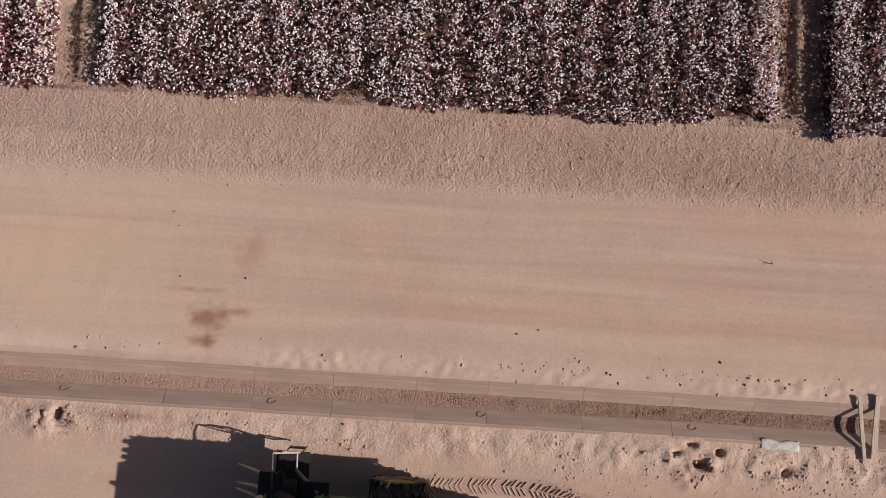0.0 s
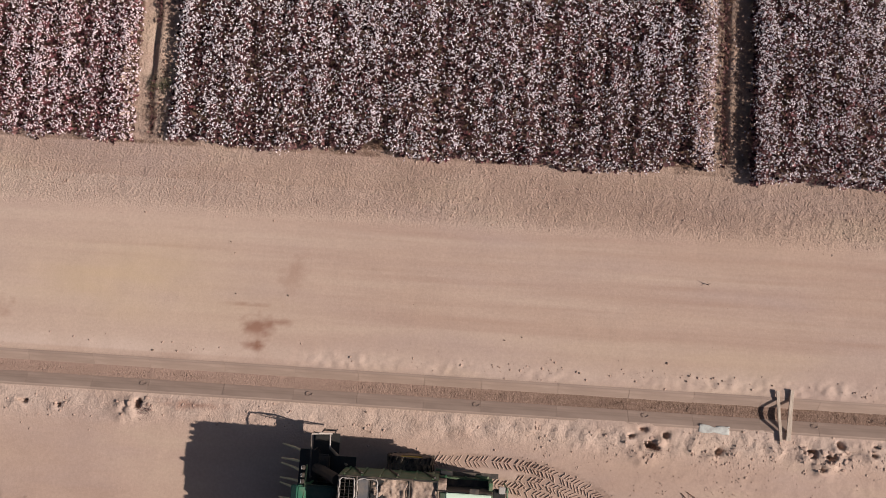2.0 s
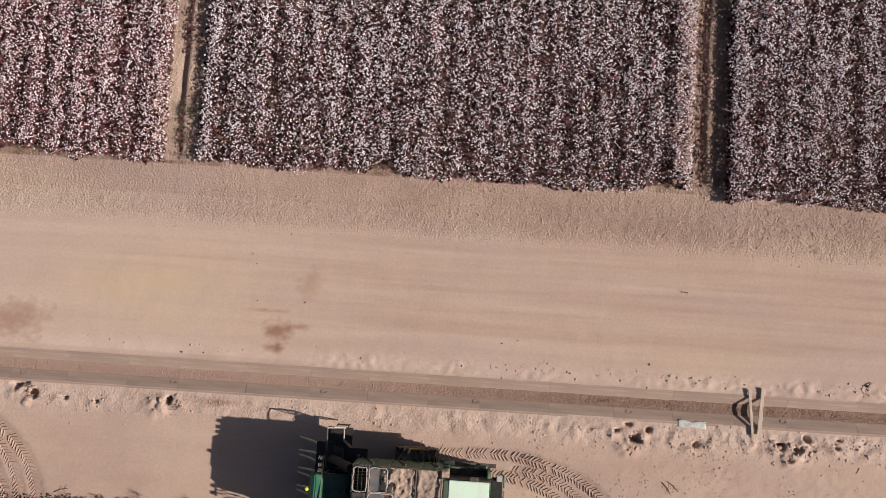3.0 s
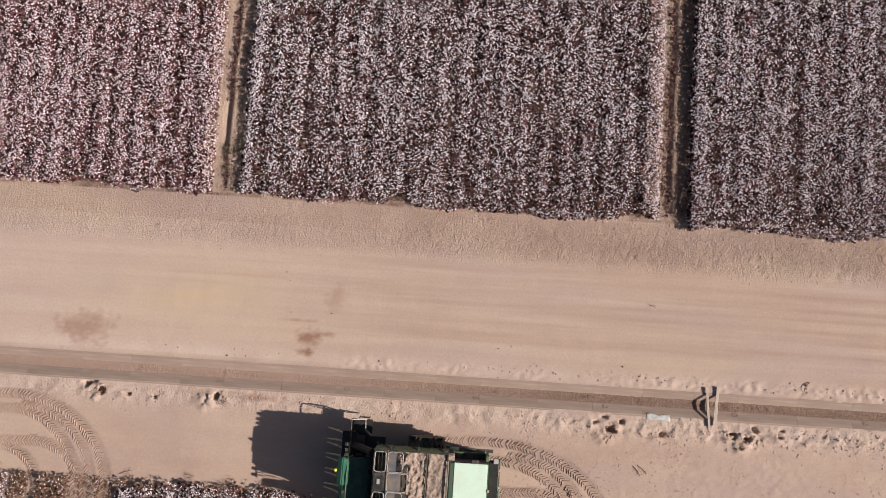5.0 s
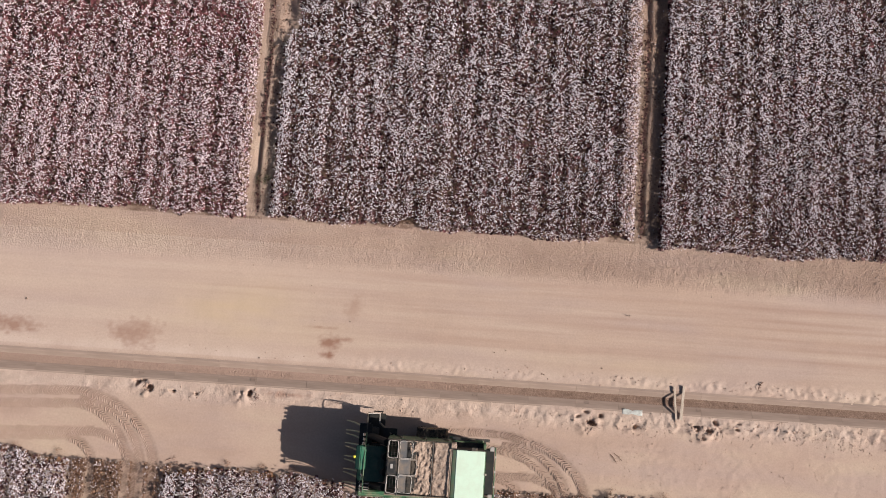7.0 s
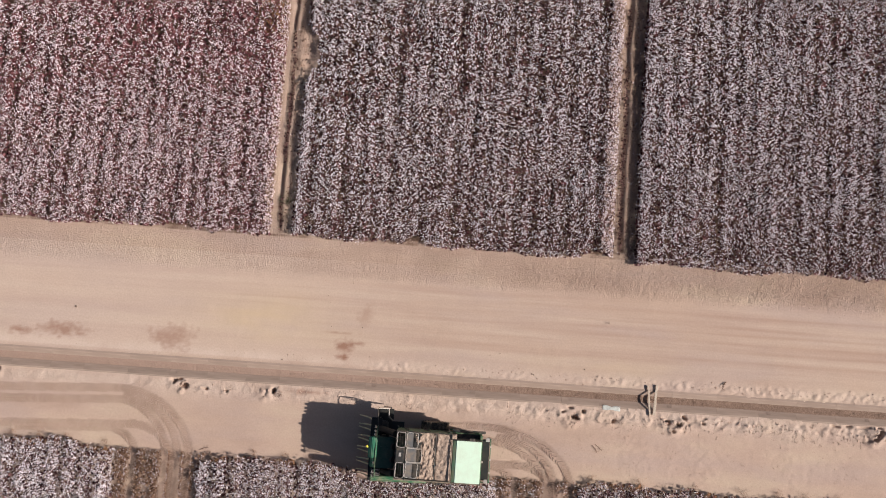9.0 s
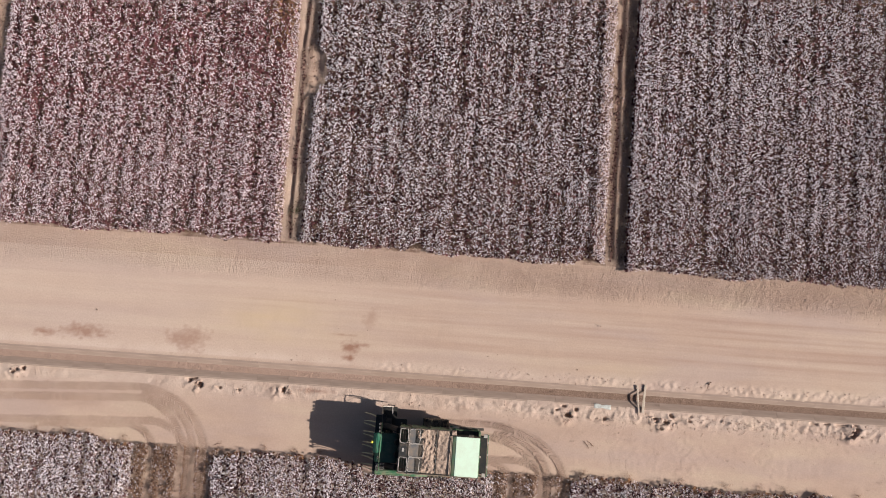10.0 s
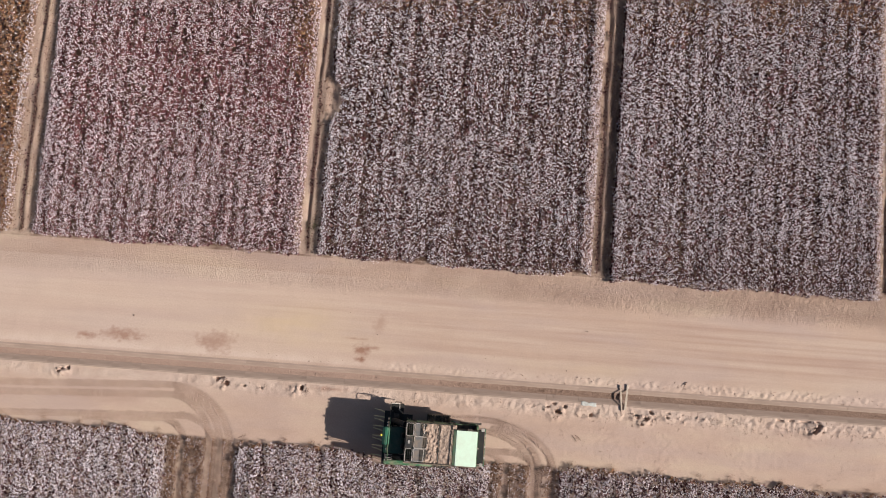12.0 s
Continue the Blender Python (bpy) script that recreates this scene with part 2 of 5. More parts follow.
# tyre tracks: straight along the canal, then a bend into a picked strip: (x from, x to, y, bend's end x, bend's end y, width)
TRACKS = [
    (-37.0, -20.9, -3.93, -16.05, -8.3, 0.44), (-37.0, -20.8, -4.63, -17.45, -8.6, 0.44),
    (-20.5, -20.3, -4.40, -16.70, -8.6, 0.40), (-37.0, -19.8, -6.08, -16.97, -8.9, 0.44), (-27.0, -21.3, -6.42, -19.4, -8.2, 0.40),
    (-1.2, 1.9, -4.69, 7.6, -8.4, 0.44), (-1.2, 1.8, -5.50, 6.2, -8.6, 0.44),
    (2.9, 3.1, -5.30, 6.6, -8.6, 0.40), (-1.2, 4.0, -6.92, 6.6, -8.6, 0.44), (0.0, 2.0, -7.02, 4.2, -8.6, 0.40), (-1.2, 2.2, -7.74, 2.5, -8.0, 0.40),
]


def track_line(x0, x1, y, xe, ye):
    """Points and headings each 2 cm along a track."""
    a = np.linspace(0, np.pi / 2, 200)
    px = np.concatenate([np.arange(x0, x1, 0.02), x1 + (xe - x1) * np.sin(a), np.full(200, xe)])
    py = np.concatenate([y - 0.055 * (x1 - np.arange(x0, x1, 0.02)), ye + (y - ye) * np.cos(a), np.linspace(ye, ye - 5.0, 200)])
    d = np.concatenate([[0], np.cumsum(np.hypot(np.diff(px), np.diff(py)))])
    s = np.arange(0, d[-1], 0.02)
    px, py = np.interp(s, d, px), np.interp(s, d, py)
    return px, py, np.arctan2(np.gradient(py), np.gradient(px))


# holes beside the canal: x, y, radius, depth
HOLES = [(-11.21, -3.40, 0.27, 0.65), (-17.30, -3.28, 0.16, 0.45), (-16.75, -3.52, 0.21, 0.5), (-15.45, -3.57, 0.12, 0.35), (-14.12, -3.64, 0.10, 0.25),
         (-28.95, -3.33, 0.26, 0.55), (-28.51, -3.27, 0.14, 0.45), (7.68, -3.75, 0.26, 0.6), (6.96, -3.42, 0.17, 0.35), (8.16, -3.38, 0.14, 0.35),
         (10.10, -3.80, 0.15, 0.4), (13.60, -3.62, 0.22, 0.6), (14.30, -3.78, 0.26, 0.6), (13.87, -4.20, 0.14, 0.35), (14.56, -3.34, 0.14, 0.4),
         (15.73, -3.57, 0.14, 0.35), (15.85, -3.25, 0.11, 0.3), (26.65, -3.50, 0.34, 0.6), (26.40, -3.80, 0.16, 0.4)]
# washed-out slits under the ditch's south lip: x from, x to
SLITS = [(-17.65, -16.85), (23.6, 24.2), (24.5, 25.0), (25.3, 26.2), (26.45, 26.9), (7.2, 7.6)]
# damp stains: x, y, half length, half width, strength
STAINS = [(-6.95, -0.35, 0.60, 0.42, 0.70), (-7.1, -1.02, 0.40, 0.24, 0.80), (-5.75, 1.75, 0.5, 0.6, 0.25), (-7.3, 0.46, 0.9, 0.06, 0.4),
          (-24.8, -0.5, 1.5, 0.45, 0.55), (-27.3, -0.75, 0.7, 0.25, 0.6), (-17.85, -0.55, 1.40, 0.75, 0.45), (-9.0, -3.35, 1.1, 0.16, 0.55), (-6.1, -0.15, 0.45, 0.14, 0.5)]


def lattice(fine_from, fine_to, step, out):
    """Grid lines: fine in the middle, ever wider out to the horizon."""
    mid = np.arange(fine_from, fine_to + step / 2, step)
    grow = np.cumsum(step * 1.28 ** np.arange(1, 60))
    grow = grow[grow < out]
    return np.concatenate([fine_from - grow[::-1], mid, fine_to + grow])


def ground_height(x, y):
    h = 0.02 * wave(x, y, 11, 3.0) + 0.006 * wave(x, y, 12, 0.5)
    rough = np.clip((y - 3.7) / 0.7, 0, 1) * np.clip((FIELD_EDGE + 0.8 - y) / 0.6, 0, 1)
    h += rough * np.clip(0.85 + 0.015 * x, 0.55, 1.15) * (0.027 * wave(x, y, 21, 0.17) + 0.012 * wave(x, y, 23, 0.7))
    h += 0.10 * np.exp(-((y - FIELD_EDGE - 0.1) / 0.35) ** 2)
    trampled = np.clip((x - 4) / 4, 0, 1) * np.clip((-4.2 - y) / 0.5, 0, 1) * np.clip(0.6 + 0.9 * wave(x, y, 24, 1.7), 0, 1.3)
    h += trampled * 0.013 * wave(x, y, 25, 0.20)
    nbank = np.exp(-((y + 1.40) / 0.35) ** 2)
    sbank = np.exp(-((y + 3.50) / 0.50) ** 2)
    h += nbank * (0.01 + (0.034 * wave(x, y, 31, 0.21) + 0.020 * wave(x, y, 30, 0.13)) * np.clip(0.6 + 1.2 * wave(x, y, 35, 3.0) + 0.03 * x, 0.1, 1.6))
    rugged = np.clip(0.55 + 0.06 * (x + 4), 0.5, 1.35)
    h += sbank * rugged * (0.03 + 0.055 * wave(x, y, 32, 0.8) * np.clip(0.5 + 1.4 * wave(x, y, 36, 5.0), 0.1, 1.5) + 0.048 * wave(x, y, 34, 0.26) + 0.022 * wave(x, y, 33, 0.15) + 0.04 * np.clip(wave(x, y, 37, 0.42), 0, 1))
    for hx, hy, r, d in HOLES:
        by = (np.abs(x - hx) < 1.6) & (np.abs(y - hy) < 1.4)
        if not by.any():
            continue
        u, v = x[by], y[by]
        q = np.sqrt((u - hx) ** 2 + ((v - hy) * 1.4) ** 2) / r + 1.3 * wave(u, v, int(50 + hx), 0.24)
        mound = np.exp(-(((u - hx + 1.1 * r) / (1.7 * r)) ** 2 + ((v - hy + 0.9 * r) / (1.4 * r)) ** 2))
        h[by] += 0.30 * d * mound * np.clip(0.7 + 0.9 * wave(u, v, 38, 0.25), 0, 1.6) - 0.95 * d * np.clip(2.1 - 3.0 * q, 0, 1)
    # cut for the lined ditch
    side = np.minimum((CANAL_N - y) / (CANAL_N - BED_N), (y - CANAL_S) / (BED_S - CANAL_S))
    cut = np.clip(side, 0, 1) * (BED_Z - 0.06)
    h = np.where(side > -0.25, np.clip(h, 0.022, 0.036), h)
    for xa, xb in SLITS:
        by = (x > xa) & (x < xb) & (np.abs(y + 3.13) < 0.25)
        if by.any():
            u, v = x[by], y[by]
            ends = np.clip((u - xa) / 0.12, 0, 1) * np.clip((xb - u) / 0.12, 0, 1)
            h[by] -= 0.24 * ends * np.clip(1.5 - np.abs(v + 3.13 + 0.05 * wave(u, 0 * u, 39, 0.4)) / 0.055, 0, 1)
    return np.where(side > 0, cut - 0.07, h)


def ground():
    xs = lattice(-36.0, 34.0, 0.095, 2600)
    near = np.arange(-8.6, 7.01, 0.07)
    mid_s = np.arange(-14.0, -8.65, 0.5)
    mid_n = np.arange(7.5, 31.0, 0.6)
    grow = np.cumsum(0.6 * 1.45 ** np.arange(1, 40))
    grow = grow[grow < 2600]
    ys = np.concatenate([-14.0 - grow[::-1], mid_s, near, mid_n, 31.0 + grow])
    ys = np.unique(np.round(np.concatenate([ys, [CANAL_N + 0.002, CANAL_N, BED_N, BED_S, CANAL_S, CANAL_S - 0.002]]), 4))
    gx, gy = np.meshgrid(xs, ys)
    inside = (np.abs(gx) < 60) & (gy > -20) & (gy < 44)
    z = np.where(inside, ground_height(gx, gy), -0.02)
    # furrows between the crop rows and in the gaps
    crop = inside & (gy > FIELD_EDGE + 0.4)
    z = np.where(crop, 0.05 * np.cos(2 * np.pi * (gx - CHECKS[1][0] - 0.5)) + 0.02 * wave(gx, gy, 41, 0.4), z)
    for a, b in GAPS:
        across = (gx - a) / (b - a) + 0.10 * wave(0 * gx, gy, 9, 1.3)
        strip = (gx > a) & (gx < b) & (gy > FIELD_EDGE + 0.4) & inside & ~WIDENING(gx, gy)
        z = np.where(strip, 0.11 * np.exp(-((across - 0.52) / 0.10) ** 2) - 0.09 * np.exp(-((across - 0.34) / 0.08) ** 2) + 0.045 * wave(gx * 2, gy, 43, 0.6), z)
    lane = np.clip((gy + 1.2) / 0.8, 0, 1) * np.clip((4.3 - gy) / 0.9, 0, 1)
    pale = np.exp(-((gy + 3.4) / 0.7) ** 2) * 0.8 + np.exp(-((gy + 1.35) / 0.4) ** 2) * 0.6
    pale = pale * np.clip(0.75 + 0.5 * wave(gx, gy, 51, 0.8), 0, 1)
    pale = pale + 0.42 * np.clip((-gx - 1.0) / 10.0, 0, 1) * (gy < 5.0) * (gy > -1.5)
    clod = np.clip((gy - 3.6) / 0.7, 0, 1) + 0.5 * np.exp(-((gy + 3.5) / 0.7) ** 2) + 0.05
    damp = np.zeros_like(gx)
    for sx, sy, a, b, k in STAINS:
        q = np.sqrt(((gx - sx) / a) ** 2 + ((gy - sy) / b) ** 2) + 0.5 * wave(gx, gy, 61, 0.3) + 0.4 * wave(gx * 0.5, gy, 62, 0.12)
        damp = np.maximum(damp, 1.3 * k * np.clip((1.3 - q) / 1.1, 0, 1))
    for k, y in enumerate((3.15, 2.45, 2.05, 1.5, 1.0, 0.35)):
        line = np.exp(-((gy - y + 0.05 * wave(gx * 0.2, 0 * gx, 63 + k, 1.0)) / 0.075) ** 2)
        damp = np.maximum(damp, 0.21 * line * np.clip(0.35 + 0.02 * gx + 0.9 * wave(gx * 0.25, gy, 66 + k, 1.1), 0, 1) * (np.abs(gx) < 60))
    litter_and_shade = np.where(inside & (gy > FIELD_EDGE - 0.1), np.clip(0.55 + 0.6 * wave(gx, gy, 71, 0.5), 0, 1), 0)
    # full under the crop: fallen leaves plus canopy shade put into the colour
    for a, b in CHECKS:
        litter_and_shade = np.where((gx > a) & (gx < b) & (gy > FIELD_EDGE + 0.2), 1.0, litter_and_shade)
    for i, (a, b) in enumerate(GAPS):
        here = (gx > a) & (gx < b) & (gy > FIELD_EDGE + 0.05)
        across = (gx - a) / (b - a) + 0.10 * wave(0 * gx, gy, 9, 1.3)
        # the east half is darkened further to deepen the next block's shadow
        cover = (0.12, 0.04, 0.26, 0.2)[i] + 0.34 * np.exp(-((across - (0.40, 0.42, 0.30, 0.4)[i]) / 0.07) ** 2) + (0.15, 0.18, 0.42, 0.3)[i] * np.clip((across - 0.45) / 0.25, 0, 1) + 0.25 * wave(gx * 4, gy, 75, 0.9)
        litter_and_shade = np.where(here, np.clip(cover, 0, 0.95), litter_and_shade)
    litter_and_shade = np.where(WIDENING(gx, gy), 0.08, litter_and_shade)
    for a, b in PICKED:
        litter_and_shade = np.where((gx > a) & (gx < b) & (gy < south_edge(gx)), np.clip(0.5 + 0.35 * np.cos(2 * np.pi * (gx - a - 0.5)) + 0.4 * wave(gx, gy, 72, 0.3), 0, 1), litter_and_shade)
    band = np.clip((gy - 4.0) / 0.8, 0, 1) * np.clip((FIELD_EDGE - gy) / 0.3, 0, 1) * inside
    litter_and_shade = np.maximum(litter_and_shade, band * np.clip(0.11 + 0.007 * gx + 0.15 * wave(gx, gy, 73, 1.5), 0, 0.45))
    ochre = 0.55 * np.exp(-((gx + 11.5) / 5.0) ** 2 - ((gy - 1.0) / 1.6) ** 2) + 0.30 * np.exp(-((gx - 9.5) / 4.5) ** 2 - ((gy + 0.5) / 0.5) ** 2)
    ochre = ochre * np.clip(0.8 + 0.5 * wave(gx * 0.3, gy, 74, 0.7), 0, 1.3)
    # shallow ruts under the tyre tracks
    ix = lambda v: np.clip(np.searchsorted(xs, v), 0, len(xs) - 1)
    iy = lambda v: np.clip(np.searchsorted(ys, v), 0, len(ys) - 1)
    rut = np.zeros_like(z)
    for x0, x1, y, xe, ye, w in TRACKS:
        px, py, _ = track_line(x0, x1, y, xe, ye)
        for off in np.linspace(-w / 2, w / 2, 9):
            ang = np.arctan2(np.gradient(py), np.gradient(px))
            rut[iy(py + off * np.cos(ang)), ix(px - off * np.sin(ang))] = 1
    z = z - 0.022 * rut
    litter_and_shade = np.maximum(litter_and_shade, 0.33 * rut * np.clip(0.8 + 0.6 * wave(gx, gy, 76, 0.8), 0.2, 1.2))
    n, k = len(ys), len(xs)
    idx = np.arange(n * k).reshape(n, k)
    faces = np.stack([idx[:-1, :-1], idx[:-1, 1:], idx[1:, 1:], idx[1:, :-1]], -1).reshape(-1, 4)
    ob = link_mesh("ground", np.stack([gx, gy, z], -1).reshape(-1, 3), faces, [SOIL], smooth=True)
    for key, values in (("lane", lane), ("pale", pale), ("clod", clod), ("damp", damp), ("litter_and_shade", litter_and_shade), ("ochre", ochre)):
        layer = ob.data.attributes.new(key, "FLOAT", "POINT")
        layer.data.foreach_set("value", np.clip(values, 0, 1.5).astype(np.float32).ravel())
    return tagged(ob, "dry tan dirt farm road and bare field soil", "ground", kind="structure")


ground()


# ---------------------------------------------------------------- lined irrigation ditch
def extrude_x(profile, length):
    """A closed profile of (y, z) points drawn out along x from 0."""
    k = len(profile)
    v = [(0, y, z) for y, z in profile] + [(length, y, z) for y, z in profile]
    bm = bmesh.new()
    vs = [bm.verts.new(p) for p in v]
    for i in range(k):
        j = (i + 1) % k
        bm.faces.new((vs[i], vs[j], vs[k + j], vs[k + i]))
    bm.faces.new(vs[:k][::-1])
    bm.faces.new(vs[k:])
    bmesh.ops.recalc_face_normals(bm, faces=bm.faces)
    return bm


def part(name, bm, mat, parent, label="", smooth=False):
    me = bpy.data.meshes.new(name)
    if smooth:
        for f in bm.faces:
            f.smooth = True
    bm.to_mesh(me)
    bm.free()
    me.materials.append(mat)
    ob = new(name, me)
    ob.parent = parent
    if label:
        ob["label"] = label
    return ob


def canal():
    root = tagged(new("irrigation_canal"), "small concrete-lined irrigation ditch with a dry gravelly bed", "ditch", kind="structure")
    north = [(CANAL_N + 0.09, 0.026), (CANAL_N, 0.032), (BED_N, BED_Z - 0.02), (BED_N, BED_Z - 0.08), (CANAL_N + 0.02, -0.01), (CANAL_N + 0.09, -0.02)]
    south = [(CANAL_S - 0.09, 0.026), (CANAL_S, 0.032), (BED_S, BED_Z - 0.02), (BED_S, BED_Z - 0.08), (CANAL_S - 0.02, -0.01), (CANAL_S - 0.09, -0.02)]
    meshes = {}
    rng = random.Random(5)
    for side, prof in (("n", north), ("s", south)):
        x = -40.0
        i = 0
        while x < 38.0:
            length = (2.45, 2.1, 2.8, 2.6, 2.35)[i % 5]
            key = (side, length)
            if key not in meshes:
                ob = part("lining_panel", extrude_x(prof, length - 0.007), CONCRETE, root)
                meshes[key] = ob.data
            else:
                ob = new("lining_panel", meshes[key])
                ob.parent = root
            ob.matrix_basis = pose(x, rng.uniform(-0.004, 0.004), rng.uniform(-0.004, 0.003), 0, 0, rng.uniform(-0.04, 0.04))
            x += length
            i += 1
    xs = np.arange(-40, 38.05, 0.12)
    yy = np.linspace(BED_N + 0.03, BED_S - 0.03, 7)
    gx, gy = np.meshgrid(xs, yy)
    gz = BED_Z - 0.01 + 0.02 * ((gy - (BED_N + BED_S) / 2) / 0.22) ** 2 + 0.012 * wave(gx, gy, 81, 0.12) + 0.012 * wave(gx, gy, 82, 0.3)
    n, k = gx.shape
    idx = np.arange(n * k).reshape(n, k)
    f = np.stack([idx[:-1, :-1], idx[1:, :-1], idx[1:, 1:], idx[:-1, 1:]], -1).reshape(-1, 4)
    bed = link_mesh("canal_bed", np.stack([gx, gy, gz], -1).reshape(-1, 3), f, [BED], parent=root, smooth=True)
    bed["label"] = "brown gravelly silt in the ditch bottom"
    return root


canal()


# ---------------------------------------------------------------- cotton
def cotton(name, label, x0, x1, y0, y1, seed, density=95, leaves=120, tall=0.86, keep=None, red=None, brown=None, near=0.6, split=13.0, boll=None, flank=(150, 0.6, 0.9)):
    """A block of defoliated cotton in rows one metre apart, y0 and y1 as functions of x; red and brown: how much foliage has turned."""
    rng = np.random.RandomState(seed)
    rows = int(round(x1 - x0))
    xr = x0 + (x1 - x0) * (np.arange(rows) + 0.5) / rows + rng.uniform(-0.07, 0.07, rows)
    lo, hi = y0(xr).min(), y1(xr).max()

    def allowed(x, y):
        ok = (y > y0(x)) & (y < y1(x))
        return ok & keep(x, y) if keep is not None else ok

    def canopy(x, y, dx):
        vigour = 1 + 0.22 * wave(x, y, seed + 2, 3.0) + 0.22 * wave(x, y, seed + 3, 0.6)
        vigour = vigour * np.where(x < x0 + 1, flank[2], 1)
        return tall * vigour * np.sqrt(np.clip(1 - (dx / 0.72) ** 2, 0.05, 1))

    def strewn(per_metre, spread):
        n = int(per_metre * rows * (hi - lo))
        r = rng.randint(0, rows, n)
        dx = np.clip(rng.normal(0, spread, n), -0.55, 0.55)
        y = rng.uniform(lo, hi, n)
        x = xr[r] + dx + 0.09 * wave(xr[r] * 7, y, seed + 1, 1.2)
        ok = allowed(x, y)
        return x[ok], y[ok], canopy(x, y, dx)[ok]

    # bolls hang on the branch ends; small and many along the road, in larger clumps farther into the block
    v_all, f_all, m_all, at = [], [], [], 0

    def keep_mesh(v, f, m):
        nonlocal at
        v_all.append(v)
        f_all.append(f + at)
        m_all.append(np.full(len(f), m) if np.isscalar(m) else m)
        at += len(v)

    for roadside, clump, share, small, large in ((True, 2, 0.98, 0.025, 0.046), (False, 2, 0.66, 0.031, 0.056)):
        x, y, top = strewn(share * density / clump, 0.30)
        n = len(x)
        live = ((rng.rand(n) > np.clip((np.abs(y) - split) / 8 + 0.5, 0, 1)) == roadside) & (rng.rand(n) < np.clip(0.95 + 0.5 * wave(x * 1.6, y * 0.5, seed + 4, 1.0), 0.5, 1) * np.clip(near + (np.abs(y) - 6) / 16, near, 1))
        if brown is not None:
            live &= rng.rand(n) > 0.85 * brown(x, y)
        if red is not None:
            live &= rng.rand(n) > np.clip(0.1 + 0.6 * (red(x, y) - 0.45), 0.08, 0.7)
        x, y, top = x[live], y[live], top[live]
        n = len(x)
        z = top * (1.02 - 0.60 * rng.rand(n) ** 1.8)
        centre = np.repeat(np.stack([x, y, z], 1), clump, 0) + rng.normal(0, 1, (n * clump, 3)) * (0.065, 0.065, 0.05)
        centre[:, 2] = np.maximum(centre[:, 2], 0.05)
        n *= clump
        v, f = strew(BOLLET, BOLLET_TRIS, centre, rng.uniform(small, large, n), random_turns(rng, n))
        v += rng.normal(0, 0.005, v.shape)
        keep_mesh(v, f, 0)
    # the second set is large low leaves, added to darken the canopy's depth
    for per_metre, low, high, small, large in ((leaves, 0.25, 0.90, 0.06, 0.125), (36, 0.05, 0.55, 0.15, 0.26)):
        x, y, top = strewn(per_metre, 0.31)
        thin = rng.rand(len(x)) < np.clip(1 - (np.abs(y) - split + 4) / 8 * 0.35, 0.65, 1)
        x, y, top = x[thin], y[thin], top[thin]
        n = len(x)
        z = np.maximum(top * rng.uniform(low, high, n), 0.03)
        v, f = strew(LEAFLET, LEAFLET_TRIS, np.stack([x, y, z], 1), rng.uniform(small, large, n) * np.clip(1 + (np.abs(y) - split + 4) / 8 * 0.25, 1, 1.25), random_turns(rng, n, 0.9))
        tone = np.ones(n, int)
        if red is not None:
            tone[rng.rand(n) < red(x, y)] = 2
        if brown is not None:
            tone[rng.rand(n) < brown(x, y)] = 3
        keep_mesh(v, f, np.repeat(tone, 2))
    # extra dark leaves deepen the west flank's shade, extra bolls brighten the sunlit east
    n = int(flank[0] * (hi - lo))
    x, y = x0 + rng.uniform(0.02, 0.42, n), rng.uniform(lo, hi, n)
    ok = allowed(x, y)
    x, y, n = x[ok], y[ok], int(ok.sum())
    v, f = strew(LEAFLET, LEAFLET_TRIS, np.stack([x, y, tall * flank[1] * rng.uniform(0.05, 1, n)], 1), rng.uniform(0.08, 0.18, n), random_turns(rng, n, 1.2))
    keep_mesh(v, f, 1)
    n = int(60 * (hi - lo))
    x, y = x0 + 0.06 + np.abs(rng.normal(0, 0.2, n)), rng.uniform(lo, hi, n)
    ok = allowed(x, y)
    x, y, n = x[ok], y[ok], int(ok.sum())
    v, f = strew(BOLLET, BOLLET_TRIS, np.stack([x, y, tall * flank[2] * rng.uniform(0.45, 0.85, n)], 1), rng.uniform(0.026, 0.05, n), random_turns(rng, n))
    keep_mesh(v, f, 0)
    n = int(55 * (hi - lo))
    x, y = x1 - rng.uniform(-0.08, 0.30, n), rng.uniform(lo, hi, n)
    ok = allowed(x, y) & (rng.rand(n) < np.clip(0.8 + 0.8 * wave(x, y, seed + 6, 1.2), 0.2, 1))
    x, y, n = x[ok], y[ok], int(ok.sum())
    v, f = strew(BOLLET, BOLLET_TRIS, np.stack([x, y, tall * rng.uniform(0.1, 0.8, n)], 1), rng.uniform(0.026, 0.05, n), random_turns(rng, n))
    keep_mesh(v, f, 0)
    stalk_x, stalk_y, top = strewn(14, 0.10)
    k = len(stalk_x)
    turns = random_turns(rng, k, 0.35)
    turns[:, :, 0] *= 0.014
    turns[:, :, 1] *= 0.014
    v, f = strew(STICK, STICK_TRIS, np.stack([stalk_x, stalk_y, np.zeros(k)], 1), top * 1.02, turns)
    keep_mesh(v, f, 1)
    v3, f3, m3 = np.concatenate(v_all), np.concatenate(f_all), np.concatenate(m_all)
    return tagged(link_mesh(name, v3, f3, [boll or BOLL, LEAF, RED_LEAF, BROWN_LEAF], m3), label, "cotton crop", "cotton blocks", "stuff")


def flushed(x, y):
    """The western block still holds reddened leaves towards its middle."""
    return np.clip(0.45 + 0.8 * np.exp(-((y - 19.0) / 4.0) ** 2) * np.clip(0.6 + 0.8 * wave(x, y, 91, 3.0), 0, 1.2), 0, 0.92)


def slightly_flushed(x, y):
    return np.clip(0.05 + 0.18 * wave(x, y, 92, 2.5), 0, 0.25)


